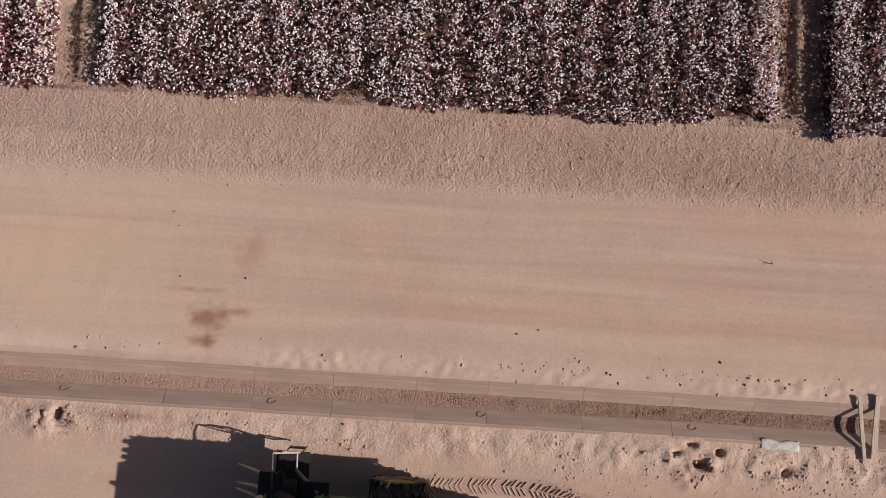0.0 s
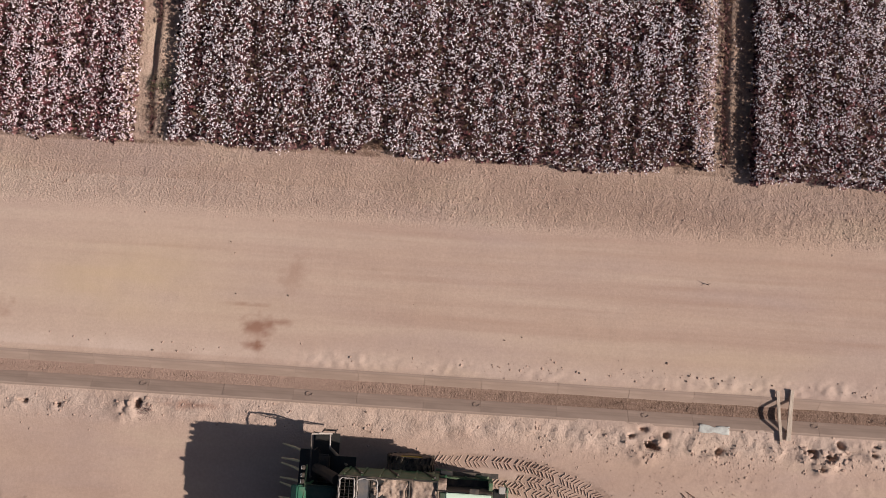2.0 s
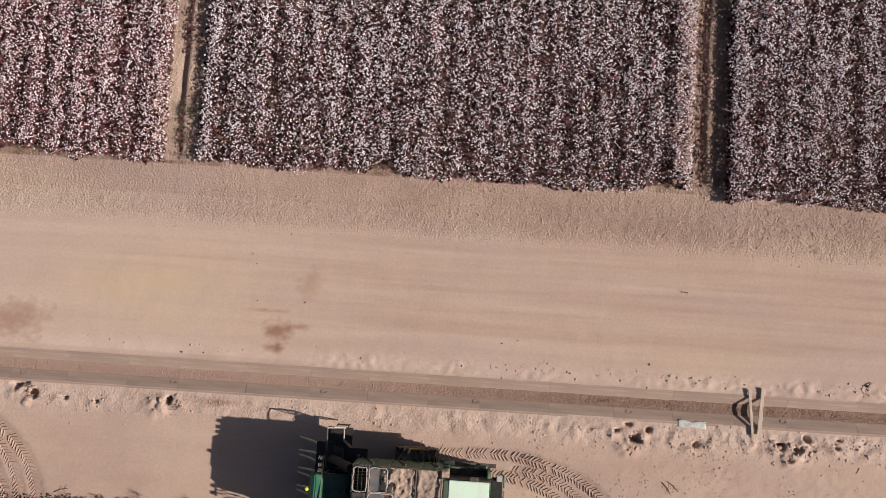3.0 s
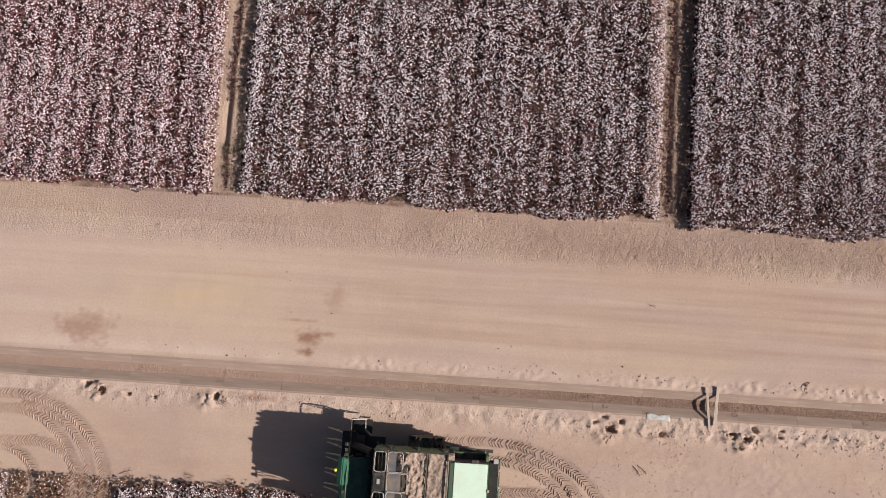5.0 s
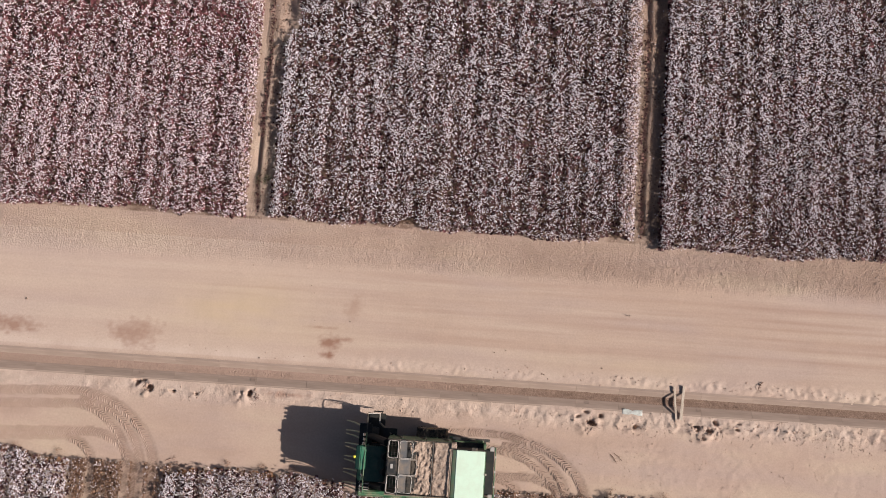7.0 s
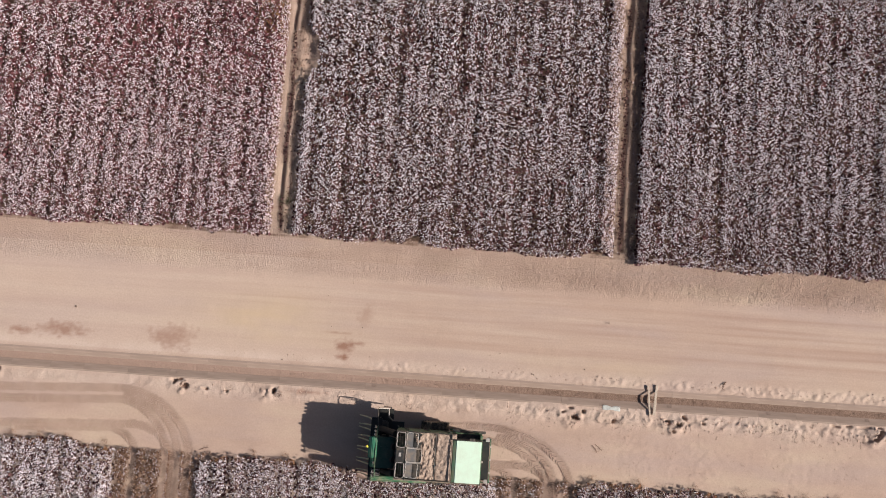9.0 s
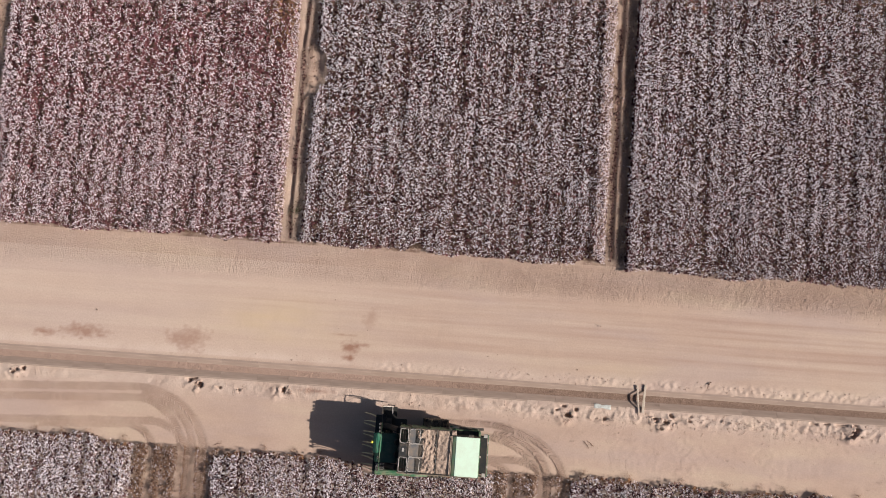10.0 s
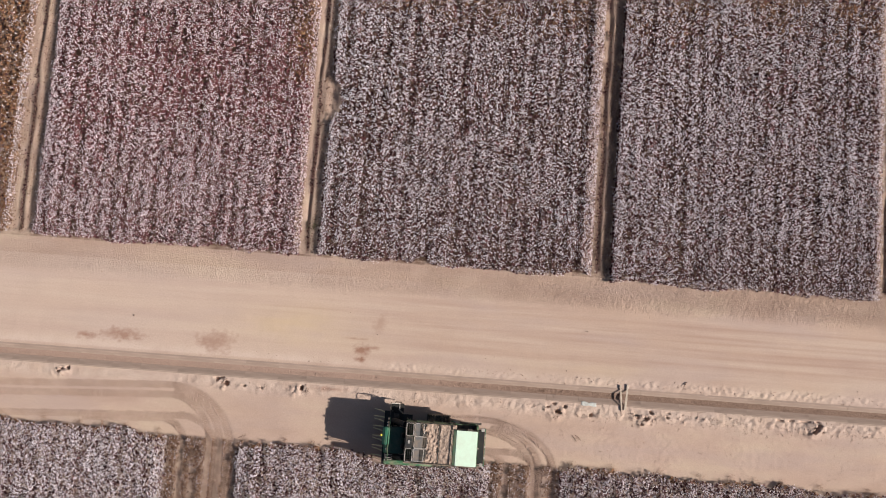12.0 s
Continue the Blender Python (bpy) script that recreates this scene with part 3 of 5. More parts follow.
def scorched(x, y):
    return np.clip(1.5 - np.hypot((x + 12.6) / 1.5, (y - 24.0) / 4.2), 0, 0.9) * np.clip(0.8 + 0.5 * wave(x, y, 93, 0.6), 0, 1)


def browned(x, y):
    """Dull brown foliage at the far end of the checks."""
    return np.clip((y - 23.5) / 4.0, 0, 1) * np.clip(0.35 + 0.7 * wave(x, y, 95, 2.2), 0, 0.6)


flat = lambda value: (lambda x: value + 0 * x)
for i, (a, b) in enumerate(CHECKS):
    cotton("cotton_crop", "ripe defoliated cotton in rows with white open bolls", a, b, north_edge, flat(FIELD_FAR), 100 + 10 * i, (222, 215, 258)[i], 125, near=(0.76, 0.63, 0.60)[i], flank=((80, 0.4, 0.65), (100, 0.45, 0.78), (160, 0.65, 0.95))[i],
           keep=(lambda x, y: ~WIDENING(x + 0.25 * wave(x, y, 94, 0.5), y)) if i == 1 else None,
           boll=PINK_BOLL if i == 0 else None, red=flushed if i == 0 else slightly_flushed, brown=scorched if i == 0 else browned)


def far_crop(a, b, y0, y1, seed):
    """The same crop going on beyond the mapped rows, in coarser clumps."""
    rng = np.random.RandomState(seed)
    n = int((b - a) * (y1 - y0) * 18)
    r = rng.randint(0, int(round(b - a)), n)
    x, y = a + r + 0.5 + rng.normal(0, 0.27, n), rng.uniform(y0, y1, n)
    z = rng.uniform(0.45, 0.9, n)
    v1, f1 = strew(BOLLET, BOLLET_TRIS, np.stack([x, y, z], 1), rng.uniform(0.06, 0.11, n), random_turns(rng, n))
    m = n
    r = rng.randint(0, int(round(b - a)), m)
    x, y = a + r + 0.5 + rng.normal(0, 0.3, m), rng.uniform(y0, y1, m)
    v2, f2 = strew(LEAFLET, LEAFLET_TRIS, np.stack([x, y, rng.uniform(0.1, 0.8, m)], 1), rng.uniform(0.2, 0.36, m), random_turns(rng, m, 0.9))
    v, f, mi = join([(v1, f1, 0), (v2, f2, 1)])
    return tagged(link_mesh("cotton_crop", v, f, [BOLL, LEAF], mi), "ripe cotton rows running on beyond the road", "cotton crop", "cotton blocks", "stuff")


for i, (a, b) in enumerate(CHECKS + [(32.2, 44.2)]):
    far_crop(a, b, FIELD_FAR if i < 3 else FIELD_EDGE, 44.0, 150 + i)

# southern block, cut by the strips that the picker has taken
HARV_X, HARV_Y = -0.57, -6.38              # middle of the picker's basket


def clear_of_picker(x, y):
    return ~((np.abs(y - HARV_Y) < 1.75) & (x > HARV_X - 4.5) & (x < HARV_X + 2.9)) & ~((np.abs(y - HARV_Y) < 2.0) & (x > HARV_X - 4.9) & (x < HARV_X - 3.0))


def south_top(x):
    return south_edge(x) + 0.24 * wave(x, 0 * x, 6, 1.3) + 0.20 * wave(x, 0 * x, 7, 0.45)


for i, (a, b) in enumerate([(-42.3, PICKED[0][0]), (PICKED[0][1], PICKED[1][0]), (PICKED[1][1], 35.9)]):
    cotton("cotton_crop", "ripe defoliated cotton along the dirt headland", a, b, flat(-13.4), south_top, 200 + 10 * i, (225, 200, 170)[i], 110, keep=clear_of_picker, brown=lambda x, y: np.clip((y - south_edge(x) + 0.45) / 0.4, 0, 1) * np.clip(0.6 + 0.7 * wave(x, y, 96, 0.7), 0, 0.9), near=(1.0, 1.0, 0.9)[i], split=11.0, flank=(90, 0.4, 0.55))


# ---------------------------------------------------------------- stubble, weeds and litter
def blades(rng, x, y, height, lean=0.9, width=0.02):
    n = len(x)
    turns = random_turns(rng, n, lean)
    turns[:, :, 0] *= width
    turns[:, :, 1] *= width
    return strew(STICK, STICK_TRIS, np.stack([x, y, np.zeros(n)], 1), height, turns)


def stubble(name, label, x0, x1, y0, y1, seed, per_m2=55, tall=0.3, shape=None, mats=None, bolls=4, rows=False):
    rng = np.random.RandomState(seed)
    n = int((x1 - x0) * (y1 - y0) * per_m2)
    x, y = rng.uniform(x0, x1, n), rng.uniform(y0, y1, n)
    if rows:
        x = np.clip(x0 + np.floor(x - x0) + 0.5 + rng.normal(0, 0.27, n), x0 - 0.15, x1 + 0.2)
    ok = rng.rand(n) < np.clip(0.55 + 0.7 * wave(x, y, seed, 0.5), 0.03, 1)
    if shape is not None:
        ok &= shape(x, y)
    x, y = x[ok], y[ok]
    k = len(x) // 2
    pieces = []
    v, f = blades(rng, x[:k], y[:k], rng.uniform(0.4, 1.1, k) * tall)
    pieces.append((v, f, 0))
    m = len(x) - k
    v, f = strew(LEAFLET, LEAFLET_TRIS, np.stack([x[k:], y[k:], rng.uniform(0.03, tall * 0.7, m)], 1), rng.uniform(0.05, 0.14, m), random_turns(rng, m, 0.8))
    pieces.append((v, f, 0))
    j = int(len(x) * bolls / 100)
    v, f = strew(OCTA, OCTA_TRIS, np.stack([x[:j], y[:j], rng.uniform(0.03, tall, j)], 1), rng.uniform(0.02, 0.04, j), random_turns(rng, j))
    pieces.append((v, f, 1))
    v, f, mi = join(pieces)
    return tagged(link_mesh(name, v, f, mats or [STRAW, BOLL], mi), label, "stubble", kind="stuff")


for i, (a, b) in enumerate(GAPS):
    track = (a + 0.30 * (b - a))
    stubble("dry_weeds", "dry brown weeds and fallen leaves on the strip between crop blocks", a - 0.2, b + 0.2, FIELD_EDGE + 0.2, FIELD_FAR, 300 + i, 70, 0.24,
            shape=lambda x, y, c=track, i=i: np.abs(x - c - 0.08 * wave(x * 0, y, 9, 2.0)) > (0.10, 0.34, 0.06, 0.2)[i], bolls=3)
PALE_STRAW = leaf_material("bleached_straw", (0.15, 0.090, 0.068), (0.34, 0.225, 0.175), (0.54, 0.40, 0.33))
STALK = leaf_material("stripped_stalks", (0.055, 0.028, 0.019), (0.185, 0.098, 0.062), (0.37, 0.225, 0.150))


def verge(a, b, seed, ridge, tufts, margin, weedy):
    """What lines a strip between two blocks: a ridge of dry grass, bleached tufts, and lint and twigs hanging over from the sunny side."""
    rng = np.random.RandomState(seed)
    y0, y1 = FIELD_EDGE + 0.2, FIELD_FAR
    w = b - a
    pieces = []
    n = int(60 * (y1 - y0))
    y = rng.uniform(y0, y1, n)
    x = a + ridge * w + rng.normal(0, 0.08, n) - 0.10 * w * wave(0 * y, y, 9, 1.3)
    ok = wave(0 * y + seed, y, seed, 1.6) > -0.12
    x, y = x[ok], y[ok]
    k = int(len(x) * weedy)
    for sel, m in ((slice(0, k), 2), (slice(k, None), 0)):
        v, f = blades(rng, x[sel], y[sel], rng.uniform(0.12, 0.36, len(x[sel])), 0.8, 0.05)
        pieces.append((v, f, m))
    dead = slice(0, None, 2)
    n = len(x[dead])
    v, f = strew(LEAFLET, LEAFLET_TRIS, np.stack([x[dead], y[dead], rng.uniform(0.03, 0.16, n)], 1), rng.uniform(0.06, 0.15, n), random_turns(rng, n, 0.7))
    pieces.append((v, f, 4))
    spots = np.arange(y0, y1, 0.62) + rng.uniform(-0.25, 0.25, len(np.arange(y0, y1, 0.62)))
    spots = spots[rng.rand(len(spots)) < 0.85]
    y = np.repeat(spots, 60)
    n = len(y)
    x = a + tufts * w + np.repeat(rng.normal(0, 0.06, len(spots)), 60) + rng.normal(0, 0.11, n)
    v, f = blades(rng, x, y + rng.normal(0, 0.15, n), rng.uniform(0.10, 0.30, n), 0.9, 0.06)
    pieces.append((v, f, 1))
    n = int(240 * margin * (y1 - y0))
    x = a + 0.12 - margin * rng.rand(n) ** 1.2
    y = rng.uniform(y0, y1, n)
    ok = rng.rand(n) < np.clip(0.62 + 0.9 * wave(x, y, seed + 5, 0.8), 0.1, 1)
    x, y = x[ok], y[ok]
    n = len(x)
    z = np.clip(0.15 + 0.85 * (a + 0.15 - x) / 0.45, 0.12, 0.86) * rng.uniform(0.6, 1.08, n)
    third = n // 4
    v, f = strew(LEAFLET, LEAFLET_TRIS, np.stack([x, y, z], 1)[:2 * third], rng.uniform(0.07, 0.15, 2 * third), random_turns(rng, 2 * third, 0.9))
    pieces.append((v, f, 1))
    m = n - 2 * third
    v, f = strew(BOLLET, BOLLET_TRIS, np.stack([x, y, z], 1)[2 * third:], rng.uniform(0.03, 0.055, m), random_turns(rng, m))
    pieces.append((v, f, 3))
    v, f, mi = join(pieces)
    return tagged(link_mesh("dry_grass", v, f, [STRAW, PALE_STRAW, WEED, PINK_BOLL, LEAF], mi), "dry grass tufts and lint along the strip between crop blocks", "grass", "verges", "stuff")


for i, (a, b) in enumerate(GAPS):
    verge(a, b, 360 + i, (0.4, 0.42, 0.30, 0.4)[i], (0.62, 0.68, 0.56, 0.6)[i], (0.4, 0.45, 0.85, 0.5)[i], (0.1, 0.12, 0.06, 0.1)[i])
for i, (a, b) in enumerate(PICKED):
    lanes = [t[3] for t in TRACKS]
    stubble("picked_stalks", "stripped brown cotton stalks with scraps of lint", a, b, -15.0, south_edge(a) + 0.1, 320 + i, 620, 0.55,
            shape=lambda x, y: np.min([np.abs(x - c) for c in lanes], axis=0) > 0.2, bolls=(11, 20)[i], rows=True, mats=[STALK, BOLL])
cotton("cotton_crop", "scorched brown cotton with few open bolls", -42.1, -34.1, north_edge, flat(FIELD_FAR), 330, 70, 80, brown=lambda x, y: 0 * x + 0.85)


# ---------------------------------------------------------------- clods and tread marks
def clods(name, label, n, xs, ys, sizes, seed, weight=None, mat=None, shape=(LUMP, LUMP_TRIS)):
    rng = np.random.RandomState(seed)
    x, y = rng.uniform(*xs, n), ys(rng, n)
    if weight is not None:
        ok = rng.rand(n) < weight(x, y)
        x, y = x[ok], y[ok]
    n = len(x)
    s = sizes[0] + (sizes[1] - sizes[0]) * rng.rand(n) ** 3
    z = np.where((y < CANAL_N) & (y > CANAL_S), BED_Z - 0.008, ground_height(x, y)) + s * 0.15
    v, f = strew(*shape, np.stack([x, y, z], 1), s, random_turns(rng, n, 0.35))
    v += rng.normal(0, 0.004, v.shape)
    return tagged(link_mesh(name, v, f, [mat or CLOD], smooth=shape[0] is not LUMP), label, "clods", kind="stuff")


def round_clod():
    bm = bmesh.new()
    bmesh.ops.create_icosphere(bm, subdivisions=1, radius=1.0)
    v = np.array([p.co[:] for p in bm.verts]) * (1.2, 0.9, 0.40)
    f = np.array([[p.index for p in q.verts] for q in bm.faces])
    bm.free()
    return v, f


ROUND = round_clod()
clods("soil_clods", "loose clods of tan soil along the crop's edge", 38000, (-37, 35), lambda r, n: r.uniform(3.6, 6.7, n), (0.010, 0.058), 401,
      lambda x, y: np.clip((y - 3.7) / 1.2, 0.1, 1) * np.clip(0.55 + 0.012 * x + 0.6 * wave(x, y, 402, 0.9) + 0.6 * wave(x, y, 411, 0.25), 0.03, 1))
clods("soil_clods", "pale clods heaped on the ditch bank", 6500, (-37, 35), lambda r, n: r.normal(-3.75, 0.36, n), (0.010, 0.058), 403,
      lambda x, y: (y < CANAL_S - 0.1) * np.clip(0.25 + 0.025 * x + 0.7 * wave(x, y, 404, 1.2), 0.03, 1), shape=ROUND)
clods("soil_clods", "small clods along the road side of the ditch", 1100, (-37, 35), lambda r, n: r.normal(-1.32, 0.22, n), (0.012, 0.055), 405,
      lambda x, y: (y > CANAL_N + 0.1) * np.clip(0.3 + 0.9 * wave(x, y, 406, 1.5) + 0.025 * x, 0.02, 1), shape=ROUND)
clods("soil_clods", "scattered pebbles and crumbs on the dirt", 2600, (-37, 35), lambda r, n: r.uniform(-8, 3.8, n), (0.006, 0.025), 407,
      lambda x, y: ((y > CANAL_N + 0.2) | (y < CANAL_S - 0.6)) * 0.8)
clods("soil_clods", "crumbs and broken crust on the trampled headland", 8000, (3, 35), lambda r, n: r.uniform(-8.8, -4.1, n), (0.010, 0.052), 408,
      lambda x, y: np.clip(0.35 + 0.8 * wave(x, y, 410, 1.8) + 0.5 * wave(x, y, 412, 0.4), 0.02, 1))
clods("bed_gravel", "brown crumbs of silt on the ditch bed", 9000, (-38, 36), lambda r, n: r.uniform(BED_S + 0.02, BED_N - 0.02, n), (0.010, 0.035), 409,
      lambda x, y: 0 * x + 1, BED)


def tread_marks():
    """Pressed chevrons left by lugged tyres: two slanted ridges for each lug."""
    rng = np.random.RandomState(77)
    vs, fs, at = [], [], 0
    for x0, x1, y, xe, ye, w in TRACKS:
        px, py, ang = track_line(x0, x1, y, xe, ye)
        for i in range(0, len(px), 7):
            if rng.rand() < 0.07:
                continue
            turn = ang[i] + rng.normal(0, 0.07)
            c, s = math.cos(turn), math.sin(turn)
            fade = float(np.clip(0.80 + 0.9 * wave(px[i:i + 1], py[i:i + 1], 78, 1.5)[0], 0.45, 1.2)) * (0.6 if px[i] < x1 - 1.0 else 1.0)
            for side in (-1, 1):
                hw, ln = 0.027, w * 0.5
                a = np.array([(0.0, 0.02), (0.14, ln * rng.uniform(0.8, 1.05))]) + (rng.normal(0, 0.012), 0)
                prof = []
                for along, across in a:
                    for off, z in ((-hw, -0.012), (0.0, rng.uniform(0.020, 0.044) * fade), (hw, -0.012)):
                        lx, ly = along + off + (i % 2) * 0, side * across
                        prof.append((px[i] + lx * c - ly * s, py[i] + lx * s + ly * c, z))
                p = np.array(prof)
                p[:, 2] += ground_height(p[:, 0], p[:, 1]) - 0.004
                vs.append(p)
                fs.append(np.array([(0, 1, 4, 3), (1, 2, 5, 4)]) + at)
                at += 6
    ob = link_mesh("tyre_tracks", np.concatenate(vs), np.concatenate(fs), [CLOD])
    return tagged(ob, "lugged tyre tracks pressed into soft dirt, curving into the crop", "tyre track", kind="stuff")


tread_marks()


def lumps():
    """Crusted lumps of bank soil thrown up round the washed-out outlets."""
    rng = np.random.RandomState(431)
    x, y, s = [], [], []
    for hx, hy, r, d in [h for h in HOLES if h[2] > 0.2]:
        n = int(22 * r)
        a, q = rng.uniform(0, 2 * np.pi, n), r * rng.uniform(1.0, 2.6, n)
        x.append(hx + 0.25 * r + q * np.cos(a))
        y.append(np.minimum(hy - 0.15 * r + q * 0.7 * np.sin(a), CANAL_S - 0.2))
        s.append(rng.uniform(0.03, 0.10, n))
    x, y, s = np.concatenate(x), np.concatenate(y), np.concatenate(s)
    bm = bmesh.new()
    bmesh.ops.create_icosphere(bm, subdivisions=2, radius=1.0)
    ball = np.array([p.co[:] for p in bm.verts])
    ball_tris = np.array([[p.index for p in q.verts] for q in bm.faces])
    bm.free()
    v, f = strew(ball * (1.3, 0.8, 0.42), ball_tris, np.stack([x, y, ground_height(x, y) + 0.05 * s], 1), s, random_turns(rng, len(x), 0.5))
    knobs = 0.5 * wave(v[:, 0] + 3 * v[:, 2], v[:, 1] - 2 * v[:, 2], 432, 0.09)
    v += knobs[:, None] * (v - np.repeat(np.stack([x, y, ground_height(x, y)], 1), len(ball), 0))
    return tagged(link_mesh("soil_lumps", v, f, [CLOD], smooth=True), "crusted lumps of soil round washed-out ditch outlets", "clods", kind="stuff")


lumps()


# ---------------------------------------------------------------- cotton picker, driving towards -x
def block(x0, x1, y0, y1, z0, z1, bevel=0.03):
    bm = bmesh.new()
    bmesh.ops.create_cube(bm, size=1.0)
    for v in bm.verts:
        v.co = Vector(((x0 + x1) / 2 + v.co.x * (x1 - x0), (y0 + y1) / 2 + v.co.y * (y1 - y0), (z0 + z1) / 2 + v.co.z * (z1 - z0)))
    if bevel:
        bmesh.ops.bevel(bm, geom=bm.edges[:], offset=bevel, segments=2, affect="EDGES")
    return bm


def add(bm, other):
    """Joins another bmesh of the same part into bm."""
    me = bpy.data.meshes.new("joined")
    other.to_mesh(me)
    other.free()
    bm.from_mesh(me)
    bpy.data.meshes.remove(me)
    return bm


def slab(profile, y0, y1, bevel=0.02):
    """A solid with the side profile [(x, z)], from y0 to y1."""
    bm = bmesh.new()
    a = [bm.verts.new((x, y0, z)) for x, z in profile]
    b = [bm.verts.new((x, y1, z)) for x, z in profile]
    n = len(profile)
    bm.faces.new(a)
    bm.faces.new(b[::-1])
    for i in range(n):
        bm.faces.new((a[i], b[i], b[(i + 1) % n], a[(i + 1) % n]))
    bmesh.ops.recalc_face_normals(bm, faces=bm.faces)
    if bevel:
        bmesh.ops.bevel(bm, geom=bm.edges[:], offset=bevel, segments=2, affect="EDGES")
    return bm


def tube(points, r=0.025, sides=8):
    """A round bar along a line of points."""
    bm = bmesh.new()
    rings = []
    pts = [Vector(p) for p in points]
    for i, p in enumerate(pts):
        d = (pts[min(i + 1, len(pts) - 1)] - pts[max(i - 1, 0)]).normalized()
        u = d.cross(Vector((0, 0, 1)) if abs(d.z) < 0.9 else Vector((1, 0, 0))).normalized()
        w = d.cross(u)
        rr = r[i] if isinstance(r, (list, tuple)) else r
        rings.append([bm.verts.new(p + rr * (math.cos(2 * math.pi * k / sides) * u + math.sin(2 * math.pi * k / sides) * w)) for k in range(sides)])
    for a, b in zip(rings, rings[1:]):
        for k in range(sides):
            bm.faces.new((a[k], a[(k + 1) % sides], b[(k + 1) % sides], b[k]))
    bm.faces.new(rings[0][::-1])
    bm.faces.new(rings[-1])
    bmesh.ops.recalc_face_normals(bm, faces=bm.faces)
    return bm


def lathe_y(profile, steps=40):
    """A ring turned about the y axis from [(radius, y)], closed."""
    bm = bmesh.new()
    rings = []
    for i in range(steps):
        a = 2 * math.pi * i / steps
        rings.append([bm.verts.new((r * math.cos(a), y, r * math.sin(a))) for r, y in profile])
    n = len(profile)
    for i in range(steps):
        p, q = rings[i], rings[(i + 1) % steps]
        for k in range(n):
            bm.faces.new((p[k], p[(k + 1) % n], q[(k + 1) % n], q[k]))
    bmesh.ops.recalc_face_normals(bm, faces=bm.faces)
    return bm


RUBBER = paint_material("dusty_tyre_rubber", (0.022, 0.020, 0.019), 0.42, 0.85)
YELLOW = paint_material("yellow_rim_paint", (0.62, 0.42, 0.04), 0.25, 0.5)
SNOUT = paint_material("worn_yellow_steel", (0.74, 0.62, 0.36), 0.25, 0.5, 0.0)
GALVANISED = paint_material("dusty_grey_sheet_metal", (0.16, 0.155, 0.155), 0.35, 0.5, 0.4)
LINTY = paint_material("lint_caked_frame", (0.42, 0.385, 0.36), 0.3, 0.9)
DUSTY = paint_material("dust_caked_steel", (0.13, 0.115, 0.09), 0.5, 0.8)
# the basket's shade on the cab roof is mixed into this green
SHADED_ROOF = paint_material("shaded_roof_paint", (0.008, 0.045, 0.027), 0.08, 0.4)
# brighter green: sunlight on the visor is put into its paint
LIT_VISOR = paint_material("lit_visor_paint", (0.045, 0.20, 0.115), 0.12, 0.4)
HINGE = paint_material("dusty_pale_green_paint", (0.20, 0.34, 0.20), 0.35, 0.6)
# lit version of the machine green, for slats that face the sun
SUNLIT_GREEN = paint_material("sunlit_green_panel_paint", (0.045, 0.155, 0.08), 0.5, 0.5)


def glass_material():
    m, nt, b = material("tinted_cab_glass", 0.08, 0.0, 0.5)
    b.inputs["Base Color"].default_value = (0.012, 0.02, 0.018, 1)
    return m


def lamp_material(name, colour):
    m, nt, b = material(name, 0.15, 0.0, 0.6)
    b.inputs["Base Color"].default_value = (*colour, 1)
    return m


def trash_material():
    m, nt, b = material("dusty_trash_and_lint", 0.95, 0.0, 0.1)
    p = coords(nt)
    n1 = noise_at(nt, p, 7, 6, 0.7)
    n2 = noise_at(nt, p, 1.6, 3, 0.6)
    base = ramp(nt, n1, [(0.28, (0.19, 0.135, 0.105)), (0.5, (0.36, 0.265, 0.21)), (0.75, (0.50, 0.39, 0.32))])
    nt.links.new(mix(nt, ramp(nt, n2, [(0.4, grey(0)), (0.7, grey(0.5))]), base, (0.43, 0.32, 0.25)), b.inputs["Base Color"])
    bump(nt, b, n1, 0.7, 0.04)
    return m


GLASS = glass_material()
AMBER = lamp_material("yellow_lamp_lens", (0.85, 0.75, 0.10))
LENS = lamp_material("clear_lamp_lens", (0.75, 0.75, 0.72))
TRASH = trash_material()

picker = tagged(new("cotton_picker"), "green cotton picker with dusty open-topped basket on the dirt headland", "harvester")
picker.matrix_world = pose(HARV_X, HARV_Y, 0)


def wheel(x, y, radius, width, lugs):
    sgn = 1 if y > 0 else -1
    half = width / 2
    prof = [(radius * 0.52, -half * 0.8), (radius * 0.78, -half), (radius * 0.95, -half * 0.92), (radius * 0.97, 0), (radius * 0.95, half * 0.92), (radius * 0.78, half), (radius * 0.52, half * 0.8)]
    bm = lathe_y(prof, 36)
    for i in range(lugs):
        for side in (-1, 1):
            a = 2 * math.pi * (i + (0.5 if side > 0 else 0)) / lugs
            lug = block(-0.03, 0.03, side * half * 0.02, side * half * 1.02, -0.045, 0.05, 0)
            for v in lug.verts:
                v.co.x += abs(v.co.y) / half * 0.10
            bmesh.ops.transform(lug, matrix=Matrix.Rotation(-a, 4, "Y") @ Matrix.Translation((0, 0, radius * 0.97)), verts=lug.verts)
            add(bm, lug)
    tyre = part("wheel", bm, RUBBER, picker, "black lugged tyre grey with dust")
    tyre.matrix_basis = pose(x, y, radius)
    rim = part("rim", lathe_y([(radius * 0.53, -half * 0.75), (radius * 0.53, half * 0.75), (radius * 0.40, half * 0.3 * sgn), (0.02, half * 0.4 * sgn), (0.02, half * 0.2 * sgn), (radius * 0.38, half * 0.1 * sgn)], 28), YELLOW, tyre, "yellow steel rim")
    return tyre


wheel(-0.35, 1.58, 0.82, 0.50, 22)
wheel(-0.35, -1.58, 0.82, 0.50, 22)
